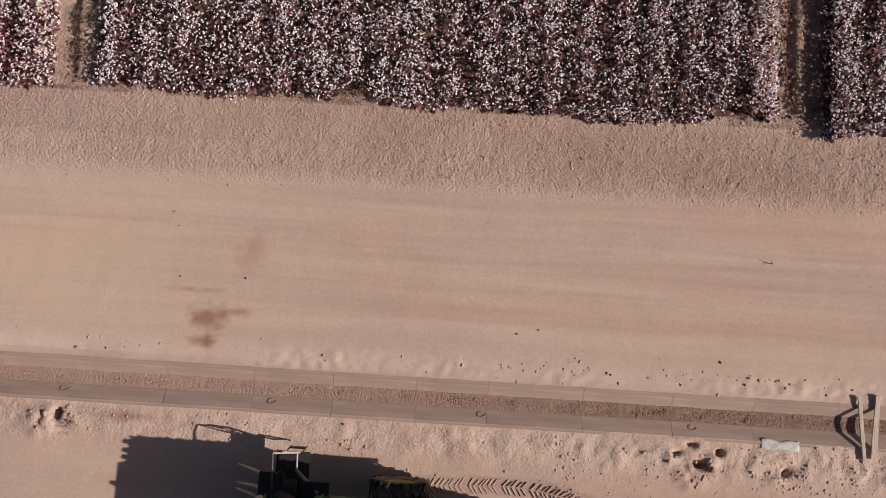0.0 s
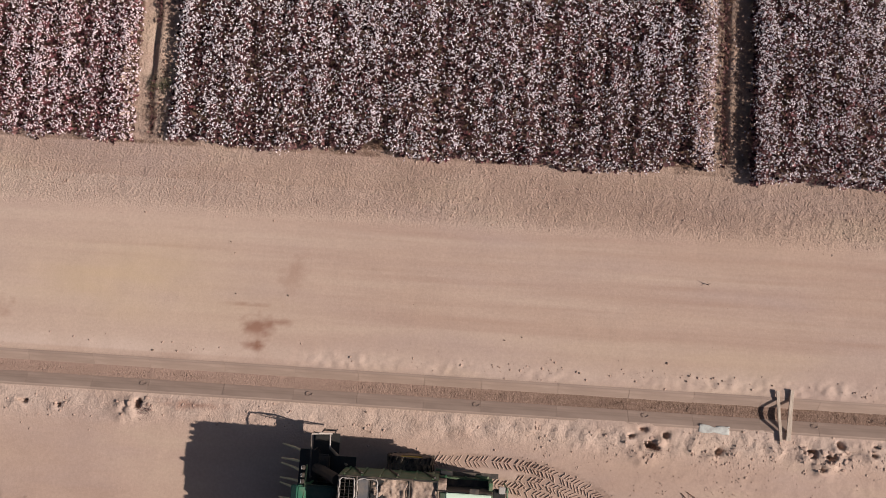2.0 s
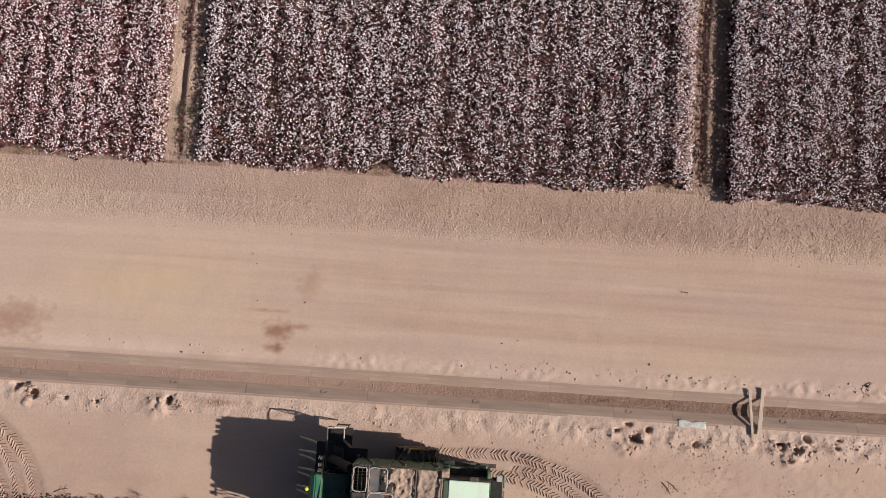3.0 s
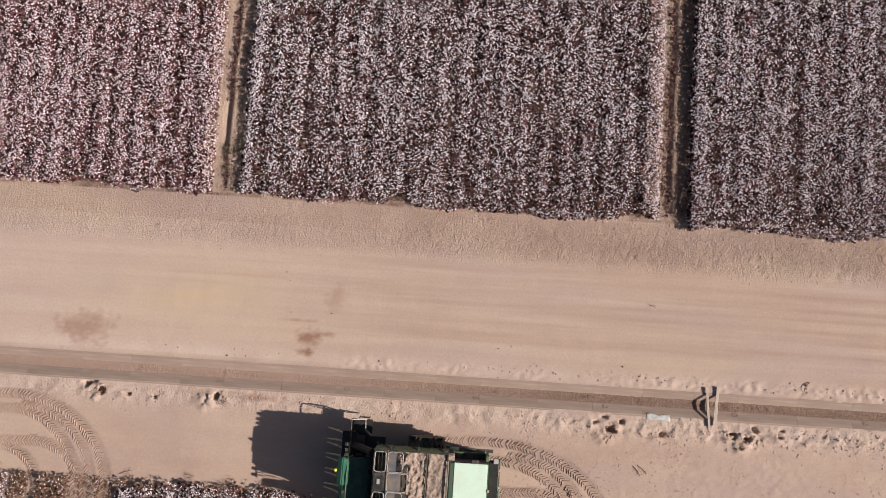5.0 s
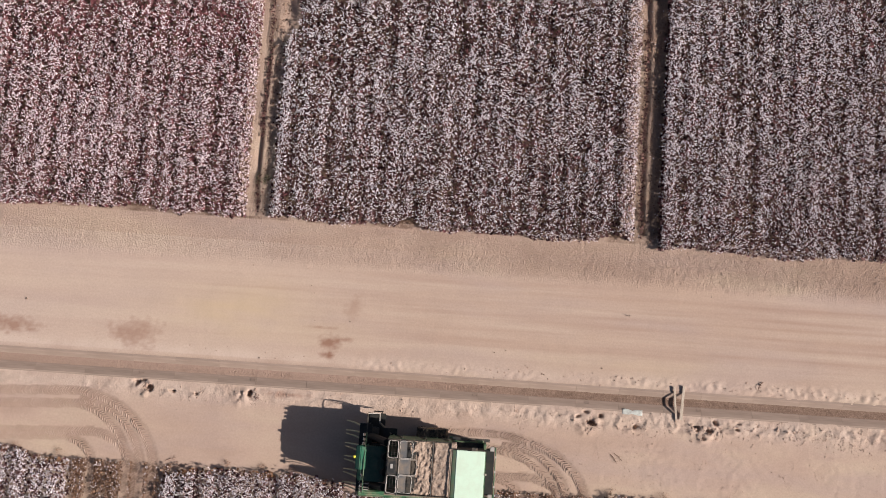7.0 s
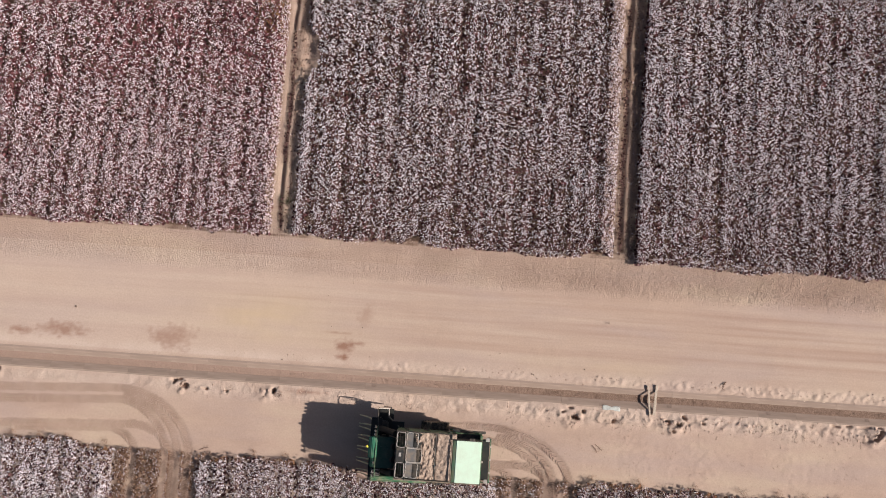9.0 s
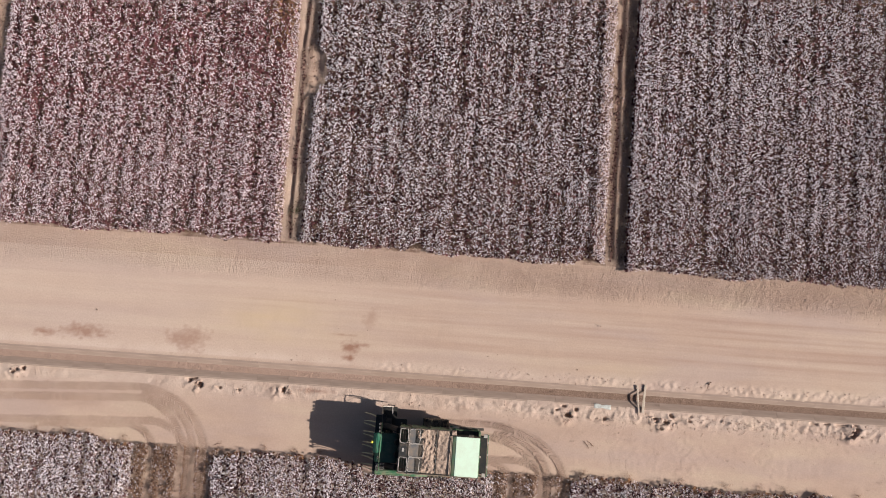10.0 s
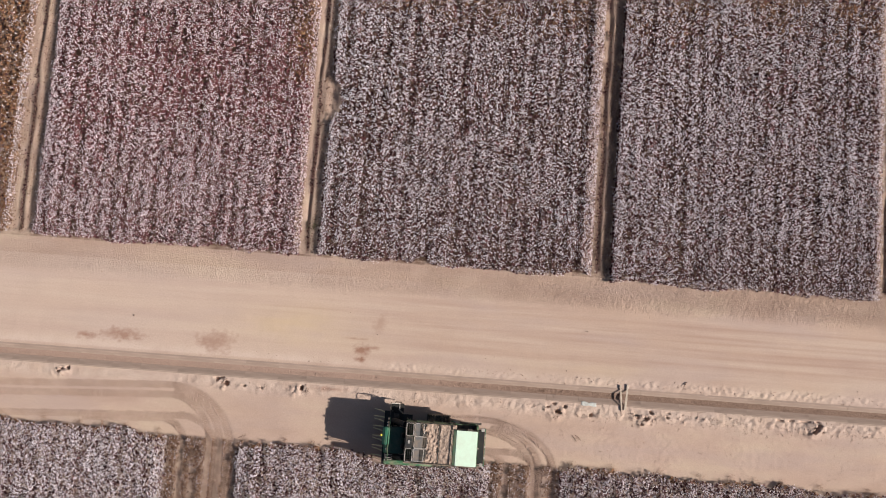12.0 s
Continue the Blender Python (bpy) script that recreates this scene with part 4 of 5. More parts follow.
wheel(2.0, 1.05, 0.55, 0.36, 18)
wheel(2.0, -1.05, 0.55, 0.36, 18)

chassis = block(-3.3, 2.85, -0.55, -0.35, 0.85, 1.15)
add(chassis, block(-3.3, 2.85, 0.35, 0.55, 0.85, 1.15))
add(chassis, block(-0.5, -0.2, -1.4, 1.4, 0.72, 0.92))
add(chassis, block(1.9, 2.1, -0.95, 0.95, 0.48, 0.66))
add(chassis, block(-3.3, -3.1, -1.5, 1.5, 0.7, 1.0))
part("chassis", chassis, DARK, picker)
part("engine_housing", slab([(0.3, 0.9), (2.5, 0.9), (2.5, 1.65), (0.3, 1.72)], -1.05, 1.05), GREEN, picker)

# basket: floor, ribbed sides, a framed front with mesh windows, an open top
W, X0, X1, ZB, ZT = 1.40, -2.55, 2.50, 1.78, 3.80


def side(out, mat, label, x0=X0, x1=X1, top=ZT):
    inner = out - math.copysign(0.05, out)
    panel = part("side_panel", block(x0, x1, min(out, inner), max(out, inner), ZB, top, 0.015), mat, basket, label)
    n = max(3, int(round(9 * (x1 - x0) / (X1 - X0))))
    for i in range(n):
        x = x0 + 0.20 + i * (x1 - x0 - 0.40) / (n - 1)
        a, b = sorted((out, out + math.copysign(0.05, out)))
        part("rib", block(x - 0.035, x + 0.035, a, b, ZB + 0.05, top - 0.02, 0.01), mat, panel)


basket = part("basket", block(X0, X1, -W, W, ZB - 0.06, ZB, 0.01), GREEN, picker)
side(W, GREEN, "ribbed dark green basket side", X0, 0.72)
side(W, GREEN, "low rear part of the dark green basket side", 0.74, X1, 2.65)
part("inner_panel", block(0.70, X1, 1.06, 1.10, ZB, ZT - 0.02, 0.01), DARK, basket)
part("end_panel", block(0.66, 0.72, 1.06, W - 0.06, ZB, ZT, 0.01), DARK, basket)
side(-W, DUSTY, "ribbed basket side caked with dust")
part("deck_edge", block(0.74, X1, 1.11, W - 0.06, 2.52, 2.58, 0.01), DARK, basket)
part("front_panel", block(X0, X0 + 0.05, -W + 0.05, W - 0.05, ZB, ZT, 0.01), DARK, basket)
part("rear_panel", block(X1 - 0.05, X1, -W + 0.05, 1.06, ZB, ZT - 0.1, 0.01), GREEN, basket)
# dark steel gives the north rail the tone of the shaded side
part("top_rail", tube([(X0, W - 0.02, ZT + 0.02), (0.72, W - 0.02, ZT + 0.02)], 0.028), DARK, basket)
part("top_rail", tube([(X0, -W + 0.02, ZT + 0.02), (X1, -W + 0.02, ZT + 0.02)], 0.035), DUSTY, basket, "top rail caked with tan dust")
part("cross_rail", tube([(0.72, -W, ZT + 0.03), (0.72, 1.1, ZT + 0.03)], 0.03), DUSTY, basket)
part("cross_rail", tube([(-0.22, -W, ZT - 0.09), (-0.22, W, ZT - 0.09)], 0.03), DARK, basket, "dark cross bar half buried in lint")
part("cross_rail", tube([(-1.93, -W, ZT + 0.03), (-1.93, W, ZT + 0.03)], 0.035), DARK, basket)


def loop(x0, x1, y0, y1, z, r):
    """A rounded rectangular bar frame lying flat."""
    c = 0.10
    pts = []
    for cx, cy, a0 in ((x1 - c, y1 - c, 0), (x0 + c, y1 - c, 90), (x0 + c, y0 + c, 180), (x1 - c, y0 + c, 270)):
        for k in range(4):
            a = radians(a0 + 30 * k)
            pts.append((cx + c * math.cos(a), cy + c * math.sin(a), z))
    corners = pts + [pts[0]]
    line = []
    for p, q in zip(corners, corners[1:]):
        k = max(1, int(math.dist(p, q) / 0.07))
        line += [(p[0] + (q[0] - p[0]) * j / k, p[1] + (q[1] - p[1]) * j / k, z) for j in range(k)]
    rng = random.Random(int(1000 * (x1 + 3 * y0)) + 5000)
    line = [(a + rng.uniform(-0.014, 0.014), b + rng.uniform(-0.014, 0.014), h) for a, b, h in line]
    thick = [r * rng.uniform(0.55, 1.5) for _ in line]
    return tube(line + [line[0], line[1]], thick + thick[:2], 6)


def grille(x0, x1, y0, y1, z, step, r):
    bm = bmesh.new()
    n = int((x1 - x0) / step)
    for i in range(n + 1):
        x = x0 + (x1 - x0) * i / n
        add(bm, tube([(x, y0, z), (x, y1, z)], r, 4))
    n = int((y1 - y0) / step)
    for i in range(n + 1):
        y = y0 + (y1 - y0) * i / n
        add(bm, tube([(x0, y, z), (x1, y, z)], r, 4))
    return bm


# the front part of the top: mesh windows in pale frames, then dull sheet panels
for y0, y1 in ((0.45, 1.32), (-1.30, -0.42)):
    win = part("mesh_window", loop(-2.48, -1.99, y0, y1, ZT + 0.06, 0.019), LINTY, basket, "pale lint-covered frame of a mesh window")
    part("mesh", grille(-2.45, -2.02, y0 + 0.05, y1 - 0.05, ZT + 0.04, 0.11, 0.008), DARK, win)
part("sheet_panel", block(-2.50, -1.98, -0.38, 0.40, ZT - 0.02, ZT + 0.03, 0.01), DARK, basket)
part("plate", block(-2.33, -2.20, -0.08, 0.14, ZT + 0.035, ZT + 0.06, 0.005), LINTY, basket, "small pale plate")
for y0, y1, x1 in ((0.48, 1.30, -1.25), (-0.34, 0.40, -1.02), (-1.24, -0.42, -1.22)):
    sheet = part("sheet_panel", block(-1.88, x1 - 0.28, y0, y1, ZT - 0.03, ZT + 0.02, 0.012), GALVANISED, basket, "dull grey sheet metal panel")
    part("panel_frame", loop(-1.90, x1, y0 - 0.02, y1 + 0.02, ZT + 0.05, 0.018), LINTY, sheet, "pale lint-covered bar frame")
    part("mesh", grille(x1 - 0.26, x1 - 0.03, y0 + 0.03, y1 - 0.03, ZT + 0.03, 0.12, 0.008), DARK, sheet)
for y in (-0.40, 0.44):
    part("divider", block(-1.95, -1.05, y - 0.03, y + 0.03, ZT - 0.05, ZT + 0.05, 0.01), GALVANISED, basket)
part("tread_plate", block(-1.88, -1.05, -W + 0.06, W - 0.06, ZT - 0.16, ZT - 0.12, 0.01), DARK, basket)

# hinged rear lid, and a black plate put in for the shaded slot behind it
lid = part("lid", block(0.98, 2.44, -1.34, 1.06, ZT + 0.03, ZT + 0.08, 0.02), MINT, basket, "flat pale mint-green lid bleached by the sun")
part("lid_edge", slab([(0.78, ZT - 0.1), (1.0, ZT - 0.1), (1.0, ZT + 0.06), (0.95, ZT + 0.05), (0.80, ZT - 0.02)], -1.32, 1.04, 0.01), HINGE, lid, "dusty green sloping lip of the lid")
part("lid_bracket", block(1.72, 2.05, 0.98, 1.22, ZT - 0.02, ZT + 0.05, 0.02), DARK, lid)
part("catch", block(2.46, 2.56, -0.12, -0.02, ZT + 0.02, ZT + 0.12, 0.01), LINTY, lid)
slot = part("rear_frame", block(2.52, 2.94, -1.20, 1.18, 3.10, 3.20, 0.02), SHADE_BLACK, picker, "black plate standing in for the shaded opening behind the lid")
part("bar", tube([(3.00, -1.30, 3.05), (3.00, 1.22, 3.05)], 0.03), GREEN, slot)
for y in (-1.30, 1.10):
    part("bar", tube([(2.4, y, 3.15), (3.00, y, 3.05), (2.98, y, 1.2)], 0.035), GREEN, slot)
for y in (-0.75, 0.0, 0.75):
    part("bracket", block(2.96, 3.06, y - 0.05, y + 0.05, 3.0, 3.12, 0.01), LINTY, slot)
for y in (-1.24, 1.16):
    part("corner_box", block(2.70, 2.92, y - 0.11, y + 0.11, 3.1, 3.3, 0.02), LINTY, slot, "pale dusty corner box")
    part("tail_lamp", block(2.97, 3.00, y - 0.07, y + 0.07, 2.70, 2.82, 0.01), DARK, slot)

# north: lift arms and a walkway darkened as shade; south: hood and ducts
for x in (-2.2, -1.0, 0.2):
    part("lift_brace", tube([(x, 1.42, 1.9), (x + 0.4, 1.47, 3.6)], 0.035), DARK, picker)
part("lift_arm", tube([(0.6, 1.50, 1.7), (2.35, 1.46, 2.7)], 0.05), GREEN, picker)
part("walkway", block(0.75, 2.7, 1.42, 1.58, 2.45, 2.5, 0.01), DARK, picker)
part("corner_post", block(2.36, 2.50, 1.12, 1.38, 2.3, 3.3, 0.02), GREEN, picker, "green rear corner post")
hood = part("side_hood", slab([(-4.0, 1.5), (-0.6, 1.5), (-0.6, 2.05), (-1.4, 2.35), (-4.0, 2.7)], -1.74, -1.44, 0.05), GREEN, picker, "green louvred side hood catching the sun")
for k in range(3):
    part("louvre", tube([(-3.9, -1.72 + 0.11 * k, 2.70), (-1.45, -1.72 + 0.11 * k, 2.37), (-0.7, -1.72 + 0.11 * k, 2.10)], 0.022, 6), SUNLIT_GREEN, hood)
part("step_plate", block(-0.2, 0.12, -1.9, -1.46, 1.2, 1.26, 0.01), DARK, picker)
part("fuel_tank", slab([(0.4, 1.0), (1.7, 1.0), (1.7, 1.7), (0.4, 1.7)], -1.62, -1.10, 0.08), GREEN, picker)
for i in range(4):
    y = -1.25 + 0.83 * i
    # the ducts are blackened to stand in for shade between cab and basket
    part("lint_duct", tube([(-3.75, y, 1.1), (-3.35, y, 1.9), (-2.95, y * 0.95, 2.6), (-2.62, y * 0.92, 3.2)], [0.17, 0.18, 0.19, 0.2], 10), SHADE_BLACK, picker, "suction duct from a picking unit to the basket, blackened as shade")

CAB_DROP = -0.34
# cab
cab = part("cab", slab([(-4.02, 2.05), (-2.68, 2.05), (-2.68, 3.25), (-3.75, 3.25), (-4.10, 2.3)], -0.82, 0.80, 0.04), GREEN, picker)
part("cab_roof", slab([(-4.02, 3.22), (-2.62, 3.22), (-2.62, 3.34), (-2.8, 3.40), (-3.85, 3.40), (-4.08, 3.30)], -0.92, 0.90, 0.05), SHADED_ROOF, cab, "green cab roof darkened as shade")
part("visor", slab([(-4.18, 3.20), (-3.62, 3.30), (-3.62, 3.44), (-3.95, 3.42), (-4.20, 3.26)], -0.36, 0.86, 0.04), LIT_VISOR, cab, "green front visor lightened as sunlit")
part("roof_hatch", block(-3.5, -3.0, -0.4, 0.35, 3.39, 3.44, 0.02), SHADED_ROOF, cab)
part("windscreen", slab([(-4.06, 2.32), (-3.78, 3.18), (-3.80, 3.18), (-4.08, 2.32)], -0.74, 0.72, 0), GLASS, cab)
for y in (-0.835, 0.805):
    part("side_window", block(-3.62, -2.80, y - 0.006, y + 0.02, 2.15, 3.12, 0.005), GLASS, cab)
    part("pillar", block(-3.72, -3.64, y - 0.012, y + 0.03, 1.8, 3.2, 0.005), GREEN, cab)
beacon = part("beacon", lathe_y([(0.075, -0.07), (0.085, 0.0), (0.05, 0.09), (0.005, 0.10), (0.005, -0.07)], 16), AMBER, picker, "yellow beacon lamp")
beacon.matrix_basis = pose(-4.26, 0.27, 3.22, 90)
part("beacon_arm", tube([(-3.95, 0.27, 3.2), (-4.26, 0.27, 3.12)], 0.02), DARK, picker)

# lamp bar across the front of the cab, reaching out over the boarding platform
bar = part("lamp_bar", tube([(-3.72, -1.52, 3.34), (-3.74, 0.0, 3.46), (-3.70, 1.55, 3.34)], 0.03), GREEN, picker)
for y in (-1.40, -1.12, -0.62, 1.0, 1.2, 1.45):
    lamp = part("work_lamp", block(-3.86, -3.74, y - 0.07, y + 0.07, 3.28, 3.44, 0.025), DARK, bar)
    part("lens", block(-3.875, -3.855, y - 0.055, y + 0.055, 3.30, 3.42, 0.005), LENS, lamp)
for y in (-1.36, -1.24, -1.05):
    part("grab_rail", tube([(-3.95, y, 2.6), (-3.95, y, 3.2), (-3.45, y, 3.2), (-3.45, y, 2.6)], 0.018), LINTY, picker, "thin pale grab rail")
# black platform carries the shade beside the cab in its colour
platform = part("boarding_platform", block(-3.84, -2.9, 0.88, 2.44, 0.98, 1.03, 0.01), SHADE_BLACK, picker)
part("railing", tube([(-3.76, 0.95, 1.03), (-3.76, 0.95, 1.75), (-3.82, 2.43, 1.75), (-3.82, 2.44, 1.03)], 0.03), DARK, platform, "dark front railing of the boarding platform")
part("railing", tube([(-3.58, 2.44, 1.03), (-3.56, 2.46, 1.66), (-3.22, 2.46, 1.45), (-3.20, 2.42, 1.03)], 0.03), LINTY, platform, "pale dusty hoop over the ladder")
part("railing", tube([(-3.82, 2.44, 1.74), (-3.22, 2.46, 1.42)], 0.026), LINTY, platform)
part("railing", tube([(-3.20, 2.44, 1.42), (-3.18, 1.98, 1.45)], 0.026), LINTY, platform)
part("railing", tube([(-3.18, 1.98, 1.45), (-2.50, 1.45, 1.80)], 0.05), DUSTY, platform, "dusty handrail slanting to the basket")
part("railing", tube([(-3.68, 1.9, 1.03), (-3.68, 1.9, 1.75)], 0.022), DARK, platform)
for k in range(2):
    part("ladder_rung", tube([(-3.55, 2.5, 0.45 + 0.3 * k), (-3.1, 2.5, 0.45 + 0.3 * k)], 0.02, 6), DARK, platform)
for x in (-3.55, -3.1):
    part("ladder_rail", tube([(x, 2.52, 0.35), (x, 2.46, 1.0)], 0.022, 6), DARK, platform)
# blackened likewise, as shade in front of the basket
part("fender_mesh", slab([(-2.95, 1.75), (-2.2, 1.75), (-2.2, 1.80), (-2.95, 1.80)], 0.9, 1.75, 0.01), SHADE_BLACK, picker)

for ob in picker.children:
    if ob.name.split(".")[0] in ("cab", "beacon", "beacon_arm", "lamp_bar", "grab_rail"):
        ob.location.z += CAB_DROP

# picking header: four units with slim crop dividers in front
# added black plate and dark units stand in for shade behind the dividers
part("header_shade_plate", block(-4.22, -3.55, -1.88, 1.88, 1.36, 1.42, 0.02), SHADE_BLACK, picker, "black plate added as shade over the picking units")
header = part("header_beam", block(-3.75, -3.55, -1.85, 1.85, 1.15, 1.35, 0.02), DARK, picker)
for i in range(4):
    y = -1.38 + 0.92 * i
    part("picking_unit", slab([(-4.15, 0.25), (-3.2, 0.25), (-3.2, 1.25), (-3.7, 1.35), (-4.05, 1.15)], y - 0.32, y + 0.32, 0.05), DARK, header)
for i in range(11):
    y = -1.72 + i * 0.344
    lean = 0.17 if i % 2 == 0 else 0.0
    part("crop_divider", tube([(-4.08, y - 0.05, 0.85), (-4.55, y + lean * 0.55, 0.62), (-5.05, y + lean, 0.28)], [0.050, 0.044, 0.026], 8), SNOUT, header, "slim worn yellowish crop divider")
part("header_hose", tube([(-3.6, -0.9, 1.4), (-3.4, -0.9, 1.75), (-3.2, -0.5, 1.9)], 0.03), RUBBER, header)

# lint and trash heaped in the basket
xs, ys = np.linspace(-1.52, 0.98, 76), np.linspace(-W + 0.06, W - 0.06, 80)
gx, gy = np.meshgrid(xs, ys)
gz = ZT - 0.10 + 0.07 * wave(gx, gy, 501, 0.6) + (0.035 + 0.035 * (gx < -0.25)) * wave(gx, gy, 502, 0.14) - 0.11 * np.exp(-((gx + 0.22 + 0.14 * wave(gx, gy, 503, 0.35)) / 0.05) ** 2)
gz = gz - 0.16 * np.clip((-1.05 - gx + 0.45 * wave(gx, gy, 504, 0.3)) / 0.25, 0, 1)
n, k = gx.shape
top = np.stack([gx + HARV_X, gy + HARV_Y, gz], -1).reshape(-1, 3)
low = top.copy()
low[:, 2] = ZB + 0.01
idx = np.arange(n * k).reshape(n, k)
up = np.stack([idx[:-1, :-1], idx[:-1, 1:], idx[1:, 1:], idx[1:, :-1]], -1).reshape(-1, 4)
rim_i = np.concatenate([idx[0, :], idx[1:, -1], idx[-1, -2::-1], idx[-2:0:-1, 0]])
nxt = np.roll(rim_i, -1)
walls = np.stack([rim_i, rim_i + n * k, nxt + n * k, nxt], -1)
tagged(link_mesh("lint_and_trash", np.concatenate([top, low]), np.concatenate([up, up[:, ::-1] + n * k, walls]), [TRASH], smooth=True),
       "brown dusty lint and leaf trash filling the open basket", "lint", kind="stuff")


# ---------------------------------------------------------------- small things by the ditch and on the road
def wood_material():
    m, nt, b = material("weathered_grey_plank", 0.9, 0.0, 0.2)
    p = coords(nt)
    n1 = noise_at(nt, p, 4, 6, 0.7, (9, 0.8, 9))
    nt.links.new(ramp(nt, n1, [(0.3, (0.34, 0.25, 0.19)), (0.55, (0.52, 0.43, 0.35)), (0.75, (0.64, 0.55, 0.46))]), b.inputs["Base Color"])
    bump(nt, b, n1, 0.5, 0.01)
    return m


def plastic_material():
    m, nt, b = material("pale_plastic_sheet", 0.75, 0.0, 0.4)
    p = coords(nt)
    n1 = noise_at(nt, p, 6, 5, 0.6)
    nt.links.new(ramp(nt, n1, [(0.35, (0.40, 0.38, 0.35)), (0.6, (0.52, 0.53, 0.49))]), b.inputs["Base Color"])
    return m


def stone_material():
    m, nt, b = material("dark_stone", 0.9, 0.0, 0.2)
    n1 = noise_at(nt, coords(nt), 12, 5, 0.6)
    nt.links.new(ramp(nt, n1, [(0.3, (0.15, 0.105, 0.08)), (0.7, (0.30, 0.215, 0.165))]), b.inputs["Base Color"])
    return m


WOOD, PLASTIC, STONE = wood_material(), plastic_material(), stone_material()


def plank(x_n, y_n, x_s, y_s, w_n, w_s):
    """A worn board laid across the ditch from bank to bank, a little wider at one end."""
    bm = bmesh.new()
    rings = []
    steps = 9
    rng = random.Random(int(x_n * 100))
    for i in range(steps):
        t = i / (steps - 1)
        x, y = x_n + (x_s - x_n) * t, y_n + (y_s - y_n) * t
        w = (w_n + (w_s - w_n) * t) / 2 + rng.uniform(-0.004, 0.004)
        z = 0.115 - 0.02 * math.sin(math.pi * t)
        rings.append([bm.verts.new((x + sx * w, y, z + sz * 0.028)) for sx, sz in ((-1, -1), (1, -1), (1, 1), (-1, 1))])
    for a, b in zip(rings, rings[1:]):
        for k in range(4):
            bm.faces.new((a[k], a[(k + 1) % 4], b[(k + 1) % 4], b[k]))
    bm.faces.new(rings[0])
    bm.faces.new(rings[-1])
    bmesh.ops.recalc_face_normals(bm, faces=bm.faces)
    bmesh.ops.bevel(bm, geom=bm.edges[:], offset=0.006, segments=1, affect="EDGES")
    return tagged(part("plank", bm, WOOD, None), "weathered grey wooden plank laid across the ditch", "plank", "planks over the ditch")


plank(12.17, -1.47, 12.34, -3.29, 0.11, 0.10)
plank(12.70, -1.41, 12.60, -3.24, 0.13, 0.18)


def rumpled_sheet():
    xs, ys = np.linspace(-0.55, 0.55, 34), np.linspace(-0.15, 0.15, 14)
    gx, gy = np.meshgrid(xs, ys)
    edge = np.clip(1 - (np.abs(gx) / 0.55) ** 6, 0, 1) * np.clip(1 - (np.abs(gy) / 0.15) ** 4, 0, 1)
    gz = 0.01 + 0.022 * edge * (0.7 + 0.6 * wave(gx, gy, 601, 0.16))
    gy = gy * (1 + 0.35 * wave(gx, 0 * gx, 602, 0.3)) + 0.03 * wave(gx, 0 * gx, 603, 0.4)
    n, k = gx.shape
    idx = np.arange(n * k).reshape(n, k)
    f = np.stack([idx[:-1, :-1], idx[:-1, 1:], idx[1:, 1:], idx[1:, :-1]], -1).reshape(-1, 4)
    ob = link_mesh("plastic_sheet", np.stack([gx, gy, gz], -1).reshape(-1, 3), f, [PLASTIC], smooth=True)
    mod = ob.modifiers.new("thickness", "SOLIDIFY")
    mod.thickness = 0.012
    ob.matrix_basis = pose(9.95, -3.00, 0.026, -6, 0, -3)
    return tagged(ob, "crumpled pale plastic sheet lying on the ditch lip", "plastic sheet")


rumpled_sheet()


def stone(x, y, size, seed):
    bm = bmesh.new()
    bmesh.ops.create_icosphere(bm, subdivisions=2, radius=1.0)
    for v in bm.verts:
        n = noise.noise(v.co * 1.3 + Vector((seed * 3.1, 0, 0)))
        v.co *= 1 + 0.5 * n
        v.co.z *= 0.7
    bmesh.ops.scale(bm, vec=(size, size * 0.8, size), verts=bm.verts)
    ob = part("stone", bm, STONE, None)
    h = float(ground_height(np.array([x]), np.array([y]))[0])
    ob.matrix_basis = pose(x, y, h + size * 0.42, 0, 0, seed * 57)
    return tagged(ob, "small dark stone lying on the dirt", "stone", "stones on the road")


for i, (x, y, s) in enumerate([(-10.76, -1.45, 0.06), (-7.85, 0.83, 0.04), (-5.9, 0.88, 0.05), (2.2, -0.27, 0.05), (2.83, -0.12, 0.04), (8.17, -0.74, 0.06),
                               (-8.2, 2.75, 0.04), (-8.02, 2.34, 0.035), (-24.0, 0.95, 0.08), (12.0, -1.30, 0.05), (9.0, -1.15, 0.05), (8.9, -1.35, 0.05),
                               (10.2, -1.25, 0.05), (-2.7, -3.2, 0.05), (5.0, -1.3, 0.05), (16.9, -1.05, 0.08)]):
    stone(x, y, 0.7 * s, i)


def twig(x, y):
    bm = tube([(x, y, 0.0), (x + 0.02, y + 0.01, 0.14), (x + 0.07, y + 0.03, 0.24)], [0.016, 0.012, 0.006], 6)
    add(bm, tube([(x + 0.02, y + 0.01, 0.13), (x - 0.06, y + 0.08, 0.20)], [0.010, 0.005], 5))
    add(bm, tube([(x + 0.02, y + 0.01, 0.11), (x + 0.03, y - 0.10, 0.17)], [0.010, 0.005], 5))
    return tagged(part("twig", bm, STONE, None), "dark forked twig standing in the dirt road", "twig")


twig(9.53, 2.24)


def turnout(x):
    """The mouth of a small pipe let into the south wall of the ditch."""
    ring = []
    for i in range(13):
        a = 2 * math.pi * i / 14 + x
        ring.append((0.12 * math.cos(a) * (1 + 0.15 * math.sin(3 * a + x)), 0.085 * math.sin(a), 0.0))
    bm = tube(ring, 0.008, 6)
    ob = part("turnout_pipe", bm, CONCRETE, None)
    slope = math.degrees(math.atan2(BED_Z - 0.075, BED_S - CANAL_S))
    ob.matrix_basis = pose(x, -2.68, -0.125, slope, 0, 0)
    return tagged(ob, "small round pipe mouth set in the ditch wall", "pipe", "ditch outlets")


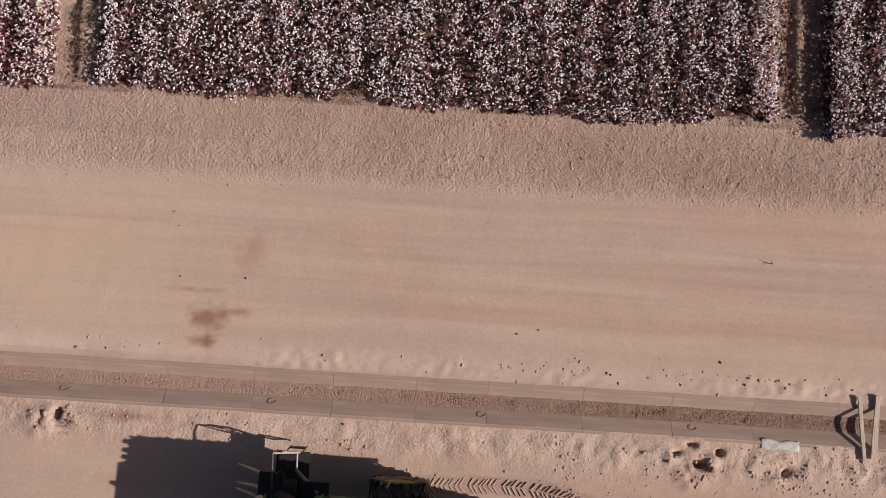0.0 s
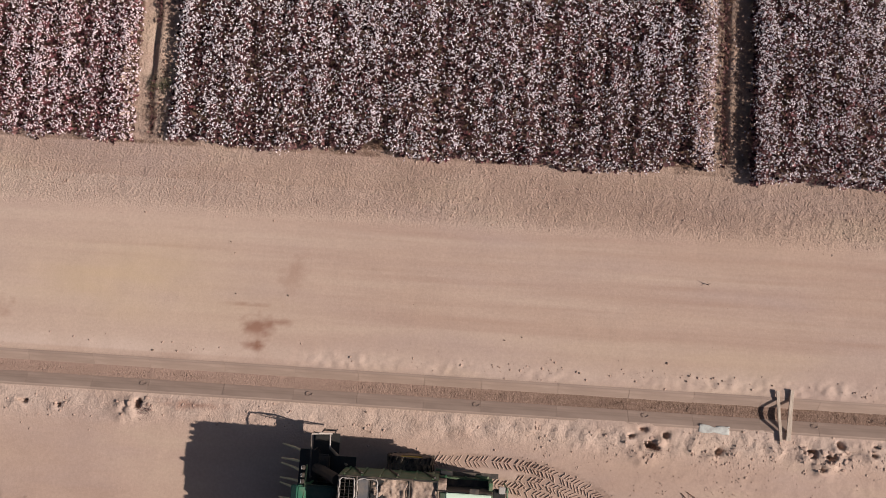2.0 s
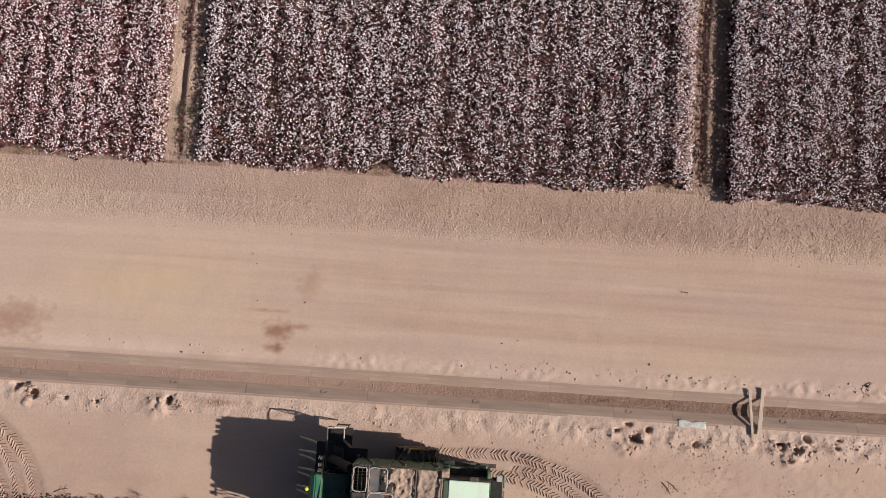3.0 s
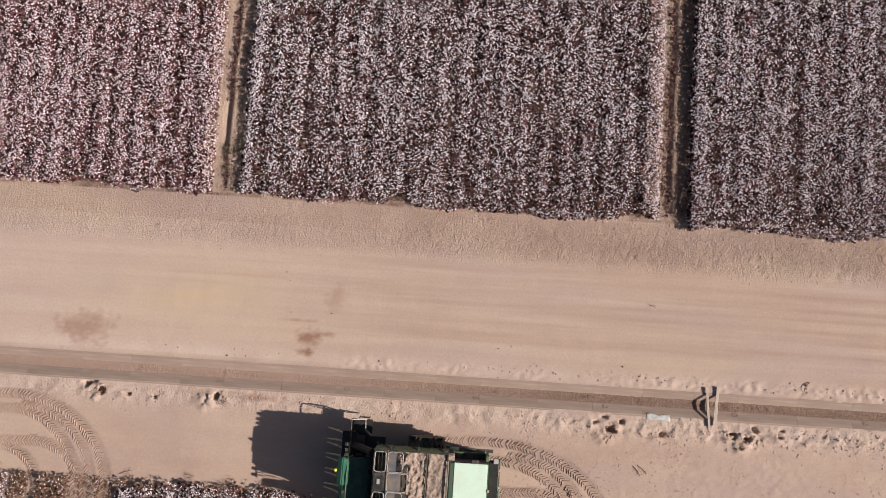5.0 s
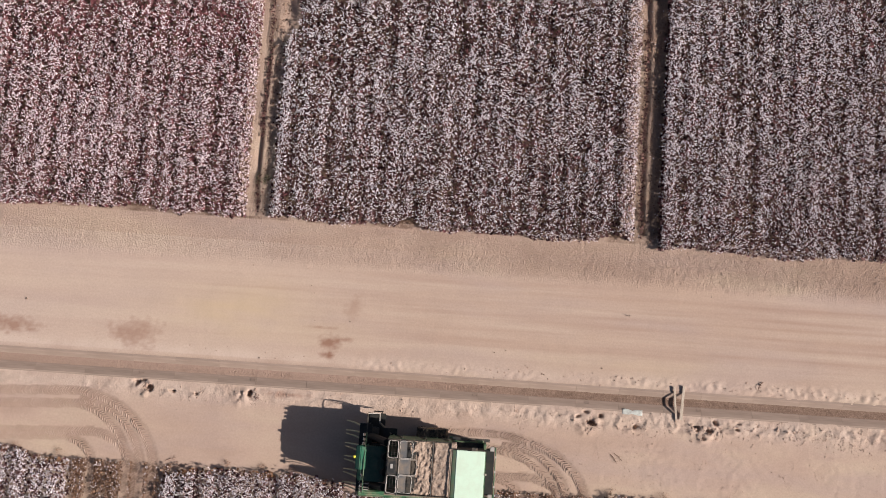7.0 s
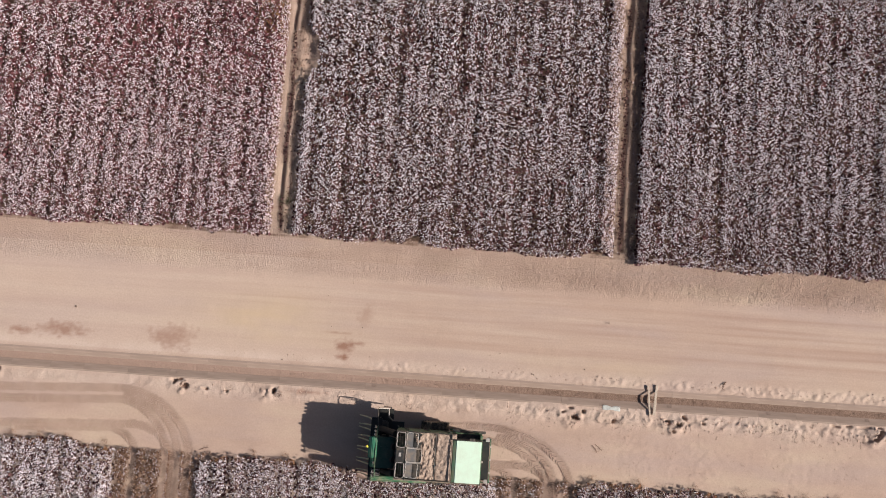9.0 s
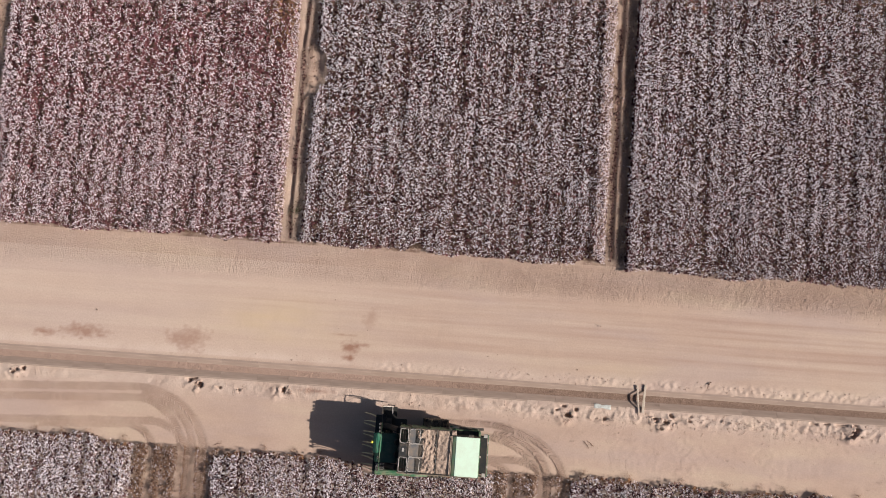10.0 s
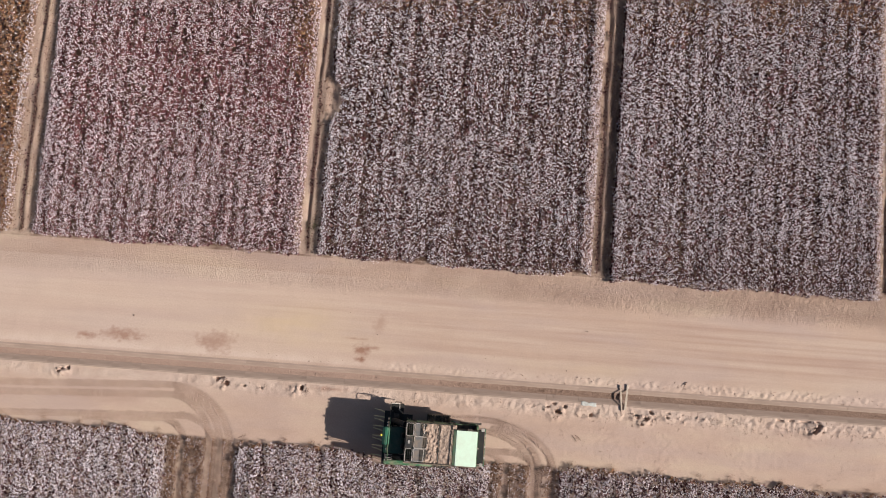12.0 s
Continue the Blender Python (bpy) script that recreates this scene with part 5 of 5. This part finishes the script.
for k in range(10):
    turnout(-29.55 + 6.17 * k)


def tuft(x, y, seed, n=90, tall=0.4, spread=0.25, mat=None, label="dry tangled weed tuft beside the ditch"):
    rng = np.random.RandomState(seed)
    px, py = rng.normal(x, spread, n), rng.normal(y, spread * 0.8, n)
    v, f = blades(rng, px, py, rng.uniform(0.4, 1.0, n) * tall, 1.1, 0.03)
    v[:, 2] += 0.04
    ob = link_mesh("weed_tuft", v, f, [mat or STRAW])
    return tagged(ob, label, "weed", "weed tufts", "stuff")


for i, (x, y) in enumerate([(-10.85, -3.68), (-16.85, -3.50), (-28.80, -3.40), (14.0, -3.90), (26.55, -3.62), (7.75, -3.92)]):
    tuft(x, y, 700 + i, 90, 0.30, 0.17, LEAF, "dark dead weeds caught in a washed-out outlet")
tuft(-11.35, 8.6, 720, 140, 0.55, 0.22, WEED, "green bushy weed between two cotton blocks")
tuft(-11.6, 7.4, 721, 80, 0.45, 0.2, STRAW, "dry grass tuft between two cotton blocks")


def fallen_stalk(x, y, turn, length=0.9):
    """A dry branched cotton stalk lying on the headland."""
    bm = tube([(0, 0, 0.02), (length * 0.5, 0.03, 0.03), (length, -0.02, 0.02)], [0.016, 0.012, 0.006], 6)
    for k in range(4):
        a = length * (0.25 + 0.18 * k)
        sgn = 1 if k % 2 else -1
        add(bm, tube([(a, 0.01, 0.03), (a + 0.14, sgn * 0.13, 0.06)], [0.008, 0.004], 5))
    ob = part("fallen_stalk", bm, STRAW, None)
    ob.matrix_basis = pose(x, y, float(ground_height(np.array([x]), np.array([y]))[0]), 0, 0, turn)
    return tagged(ob, "dry branched cotton stalk lying on the dirt", "stalk", "fallen stalks")


for x, y, turn in [(8.85, -5.35, -50), (9.05, -5.3, -38), (-15.4, -7.35, 20)]:
    fallen_stalk(x, y, turn, 0.6)
for i, x in enumerate(np.linspace(-33, 30, 26)):
    x = float(x) + 0.9 * math.sin(i * 7.3)
    if not (PICKED[0][0] < x < PICKED[0][1] or PICKED[1][0] < x < PICKED[1][1] or -6.5 < x < 3.0):
        tuft(x, float(south_edge(x)) + 0.25, 740 + i, 50, 0.4, 0.16, BROWN_LEAF, "dry brown weeds at the crop's ragged edge")


def bent_stalk(x, y):
    """A dry stalk arching over and back to the ground on the ditch's north bank."""
    pts = [(x - 0.05 + 0.12 * math.cos(1.6 * a), y + 0.25 * math.cos(a), 0.02 + 0.09 * math.sin(a)) for a in np.linspace(0.1, 2.8, 14)]
    bm = tube(pts, [0.022 - 0.0010 * k for k in range(14)], 6)
    for k in (3, 6, 9):
        p = pts[k]
        add(bm, tube([p, (p[0] + 0.10, p[1] + 0.05, p[2] + 0.10)], [0.009, 0.004], 5))
    return tagged(part("bent_stalk", bm, STRAW, None), "dry cotton stalk arching over on the ditch bank", "stalk", "fallen stalks")


bent_stalk(16.95, -1.15)
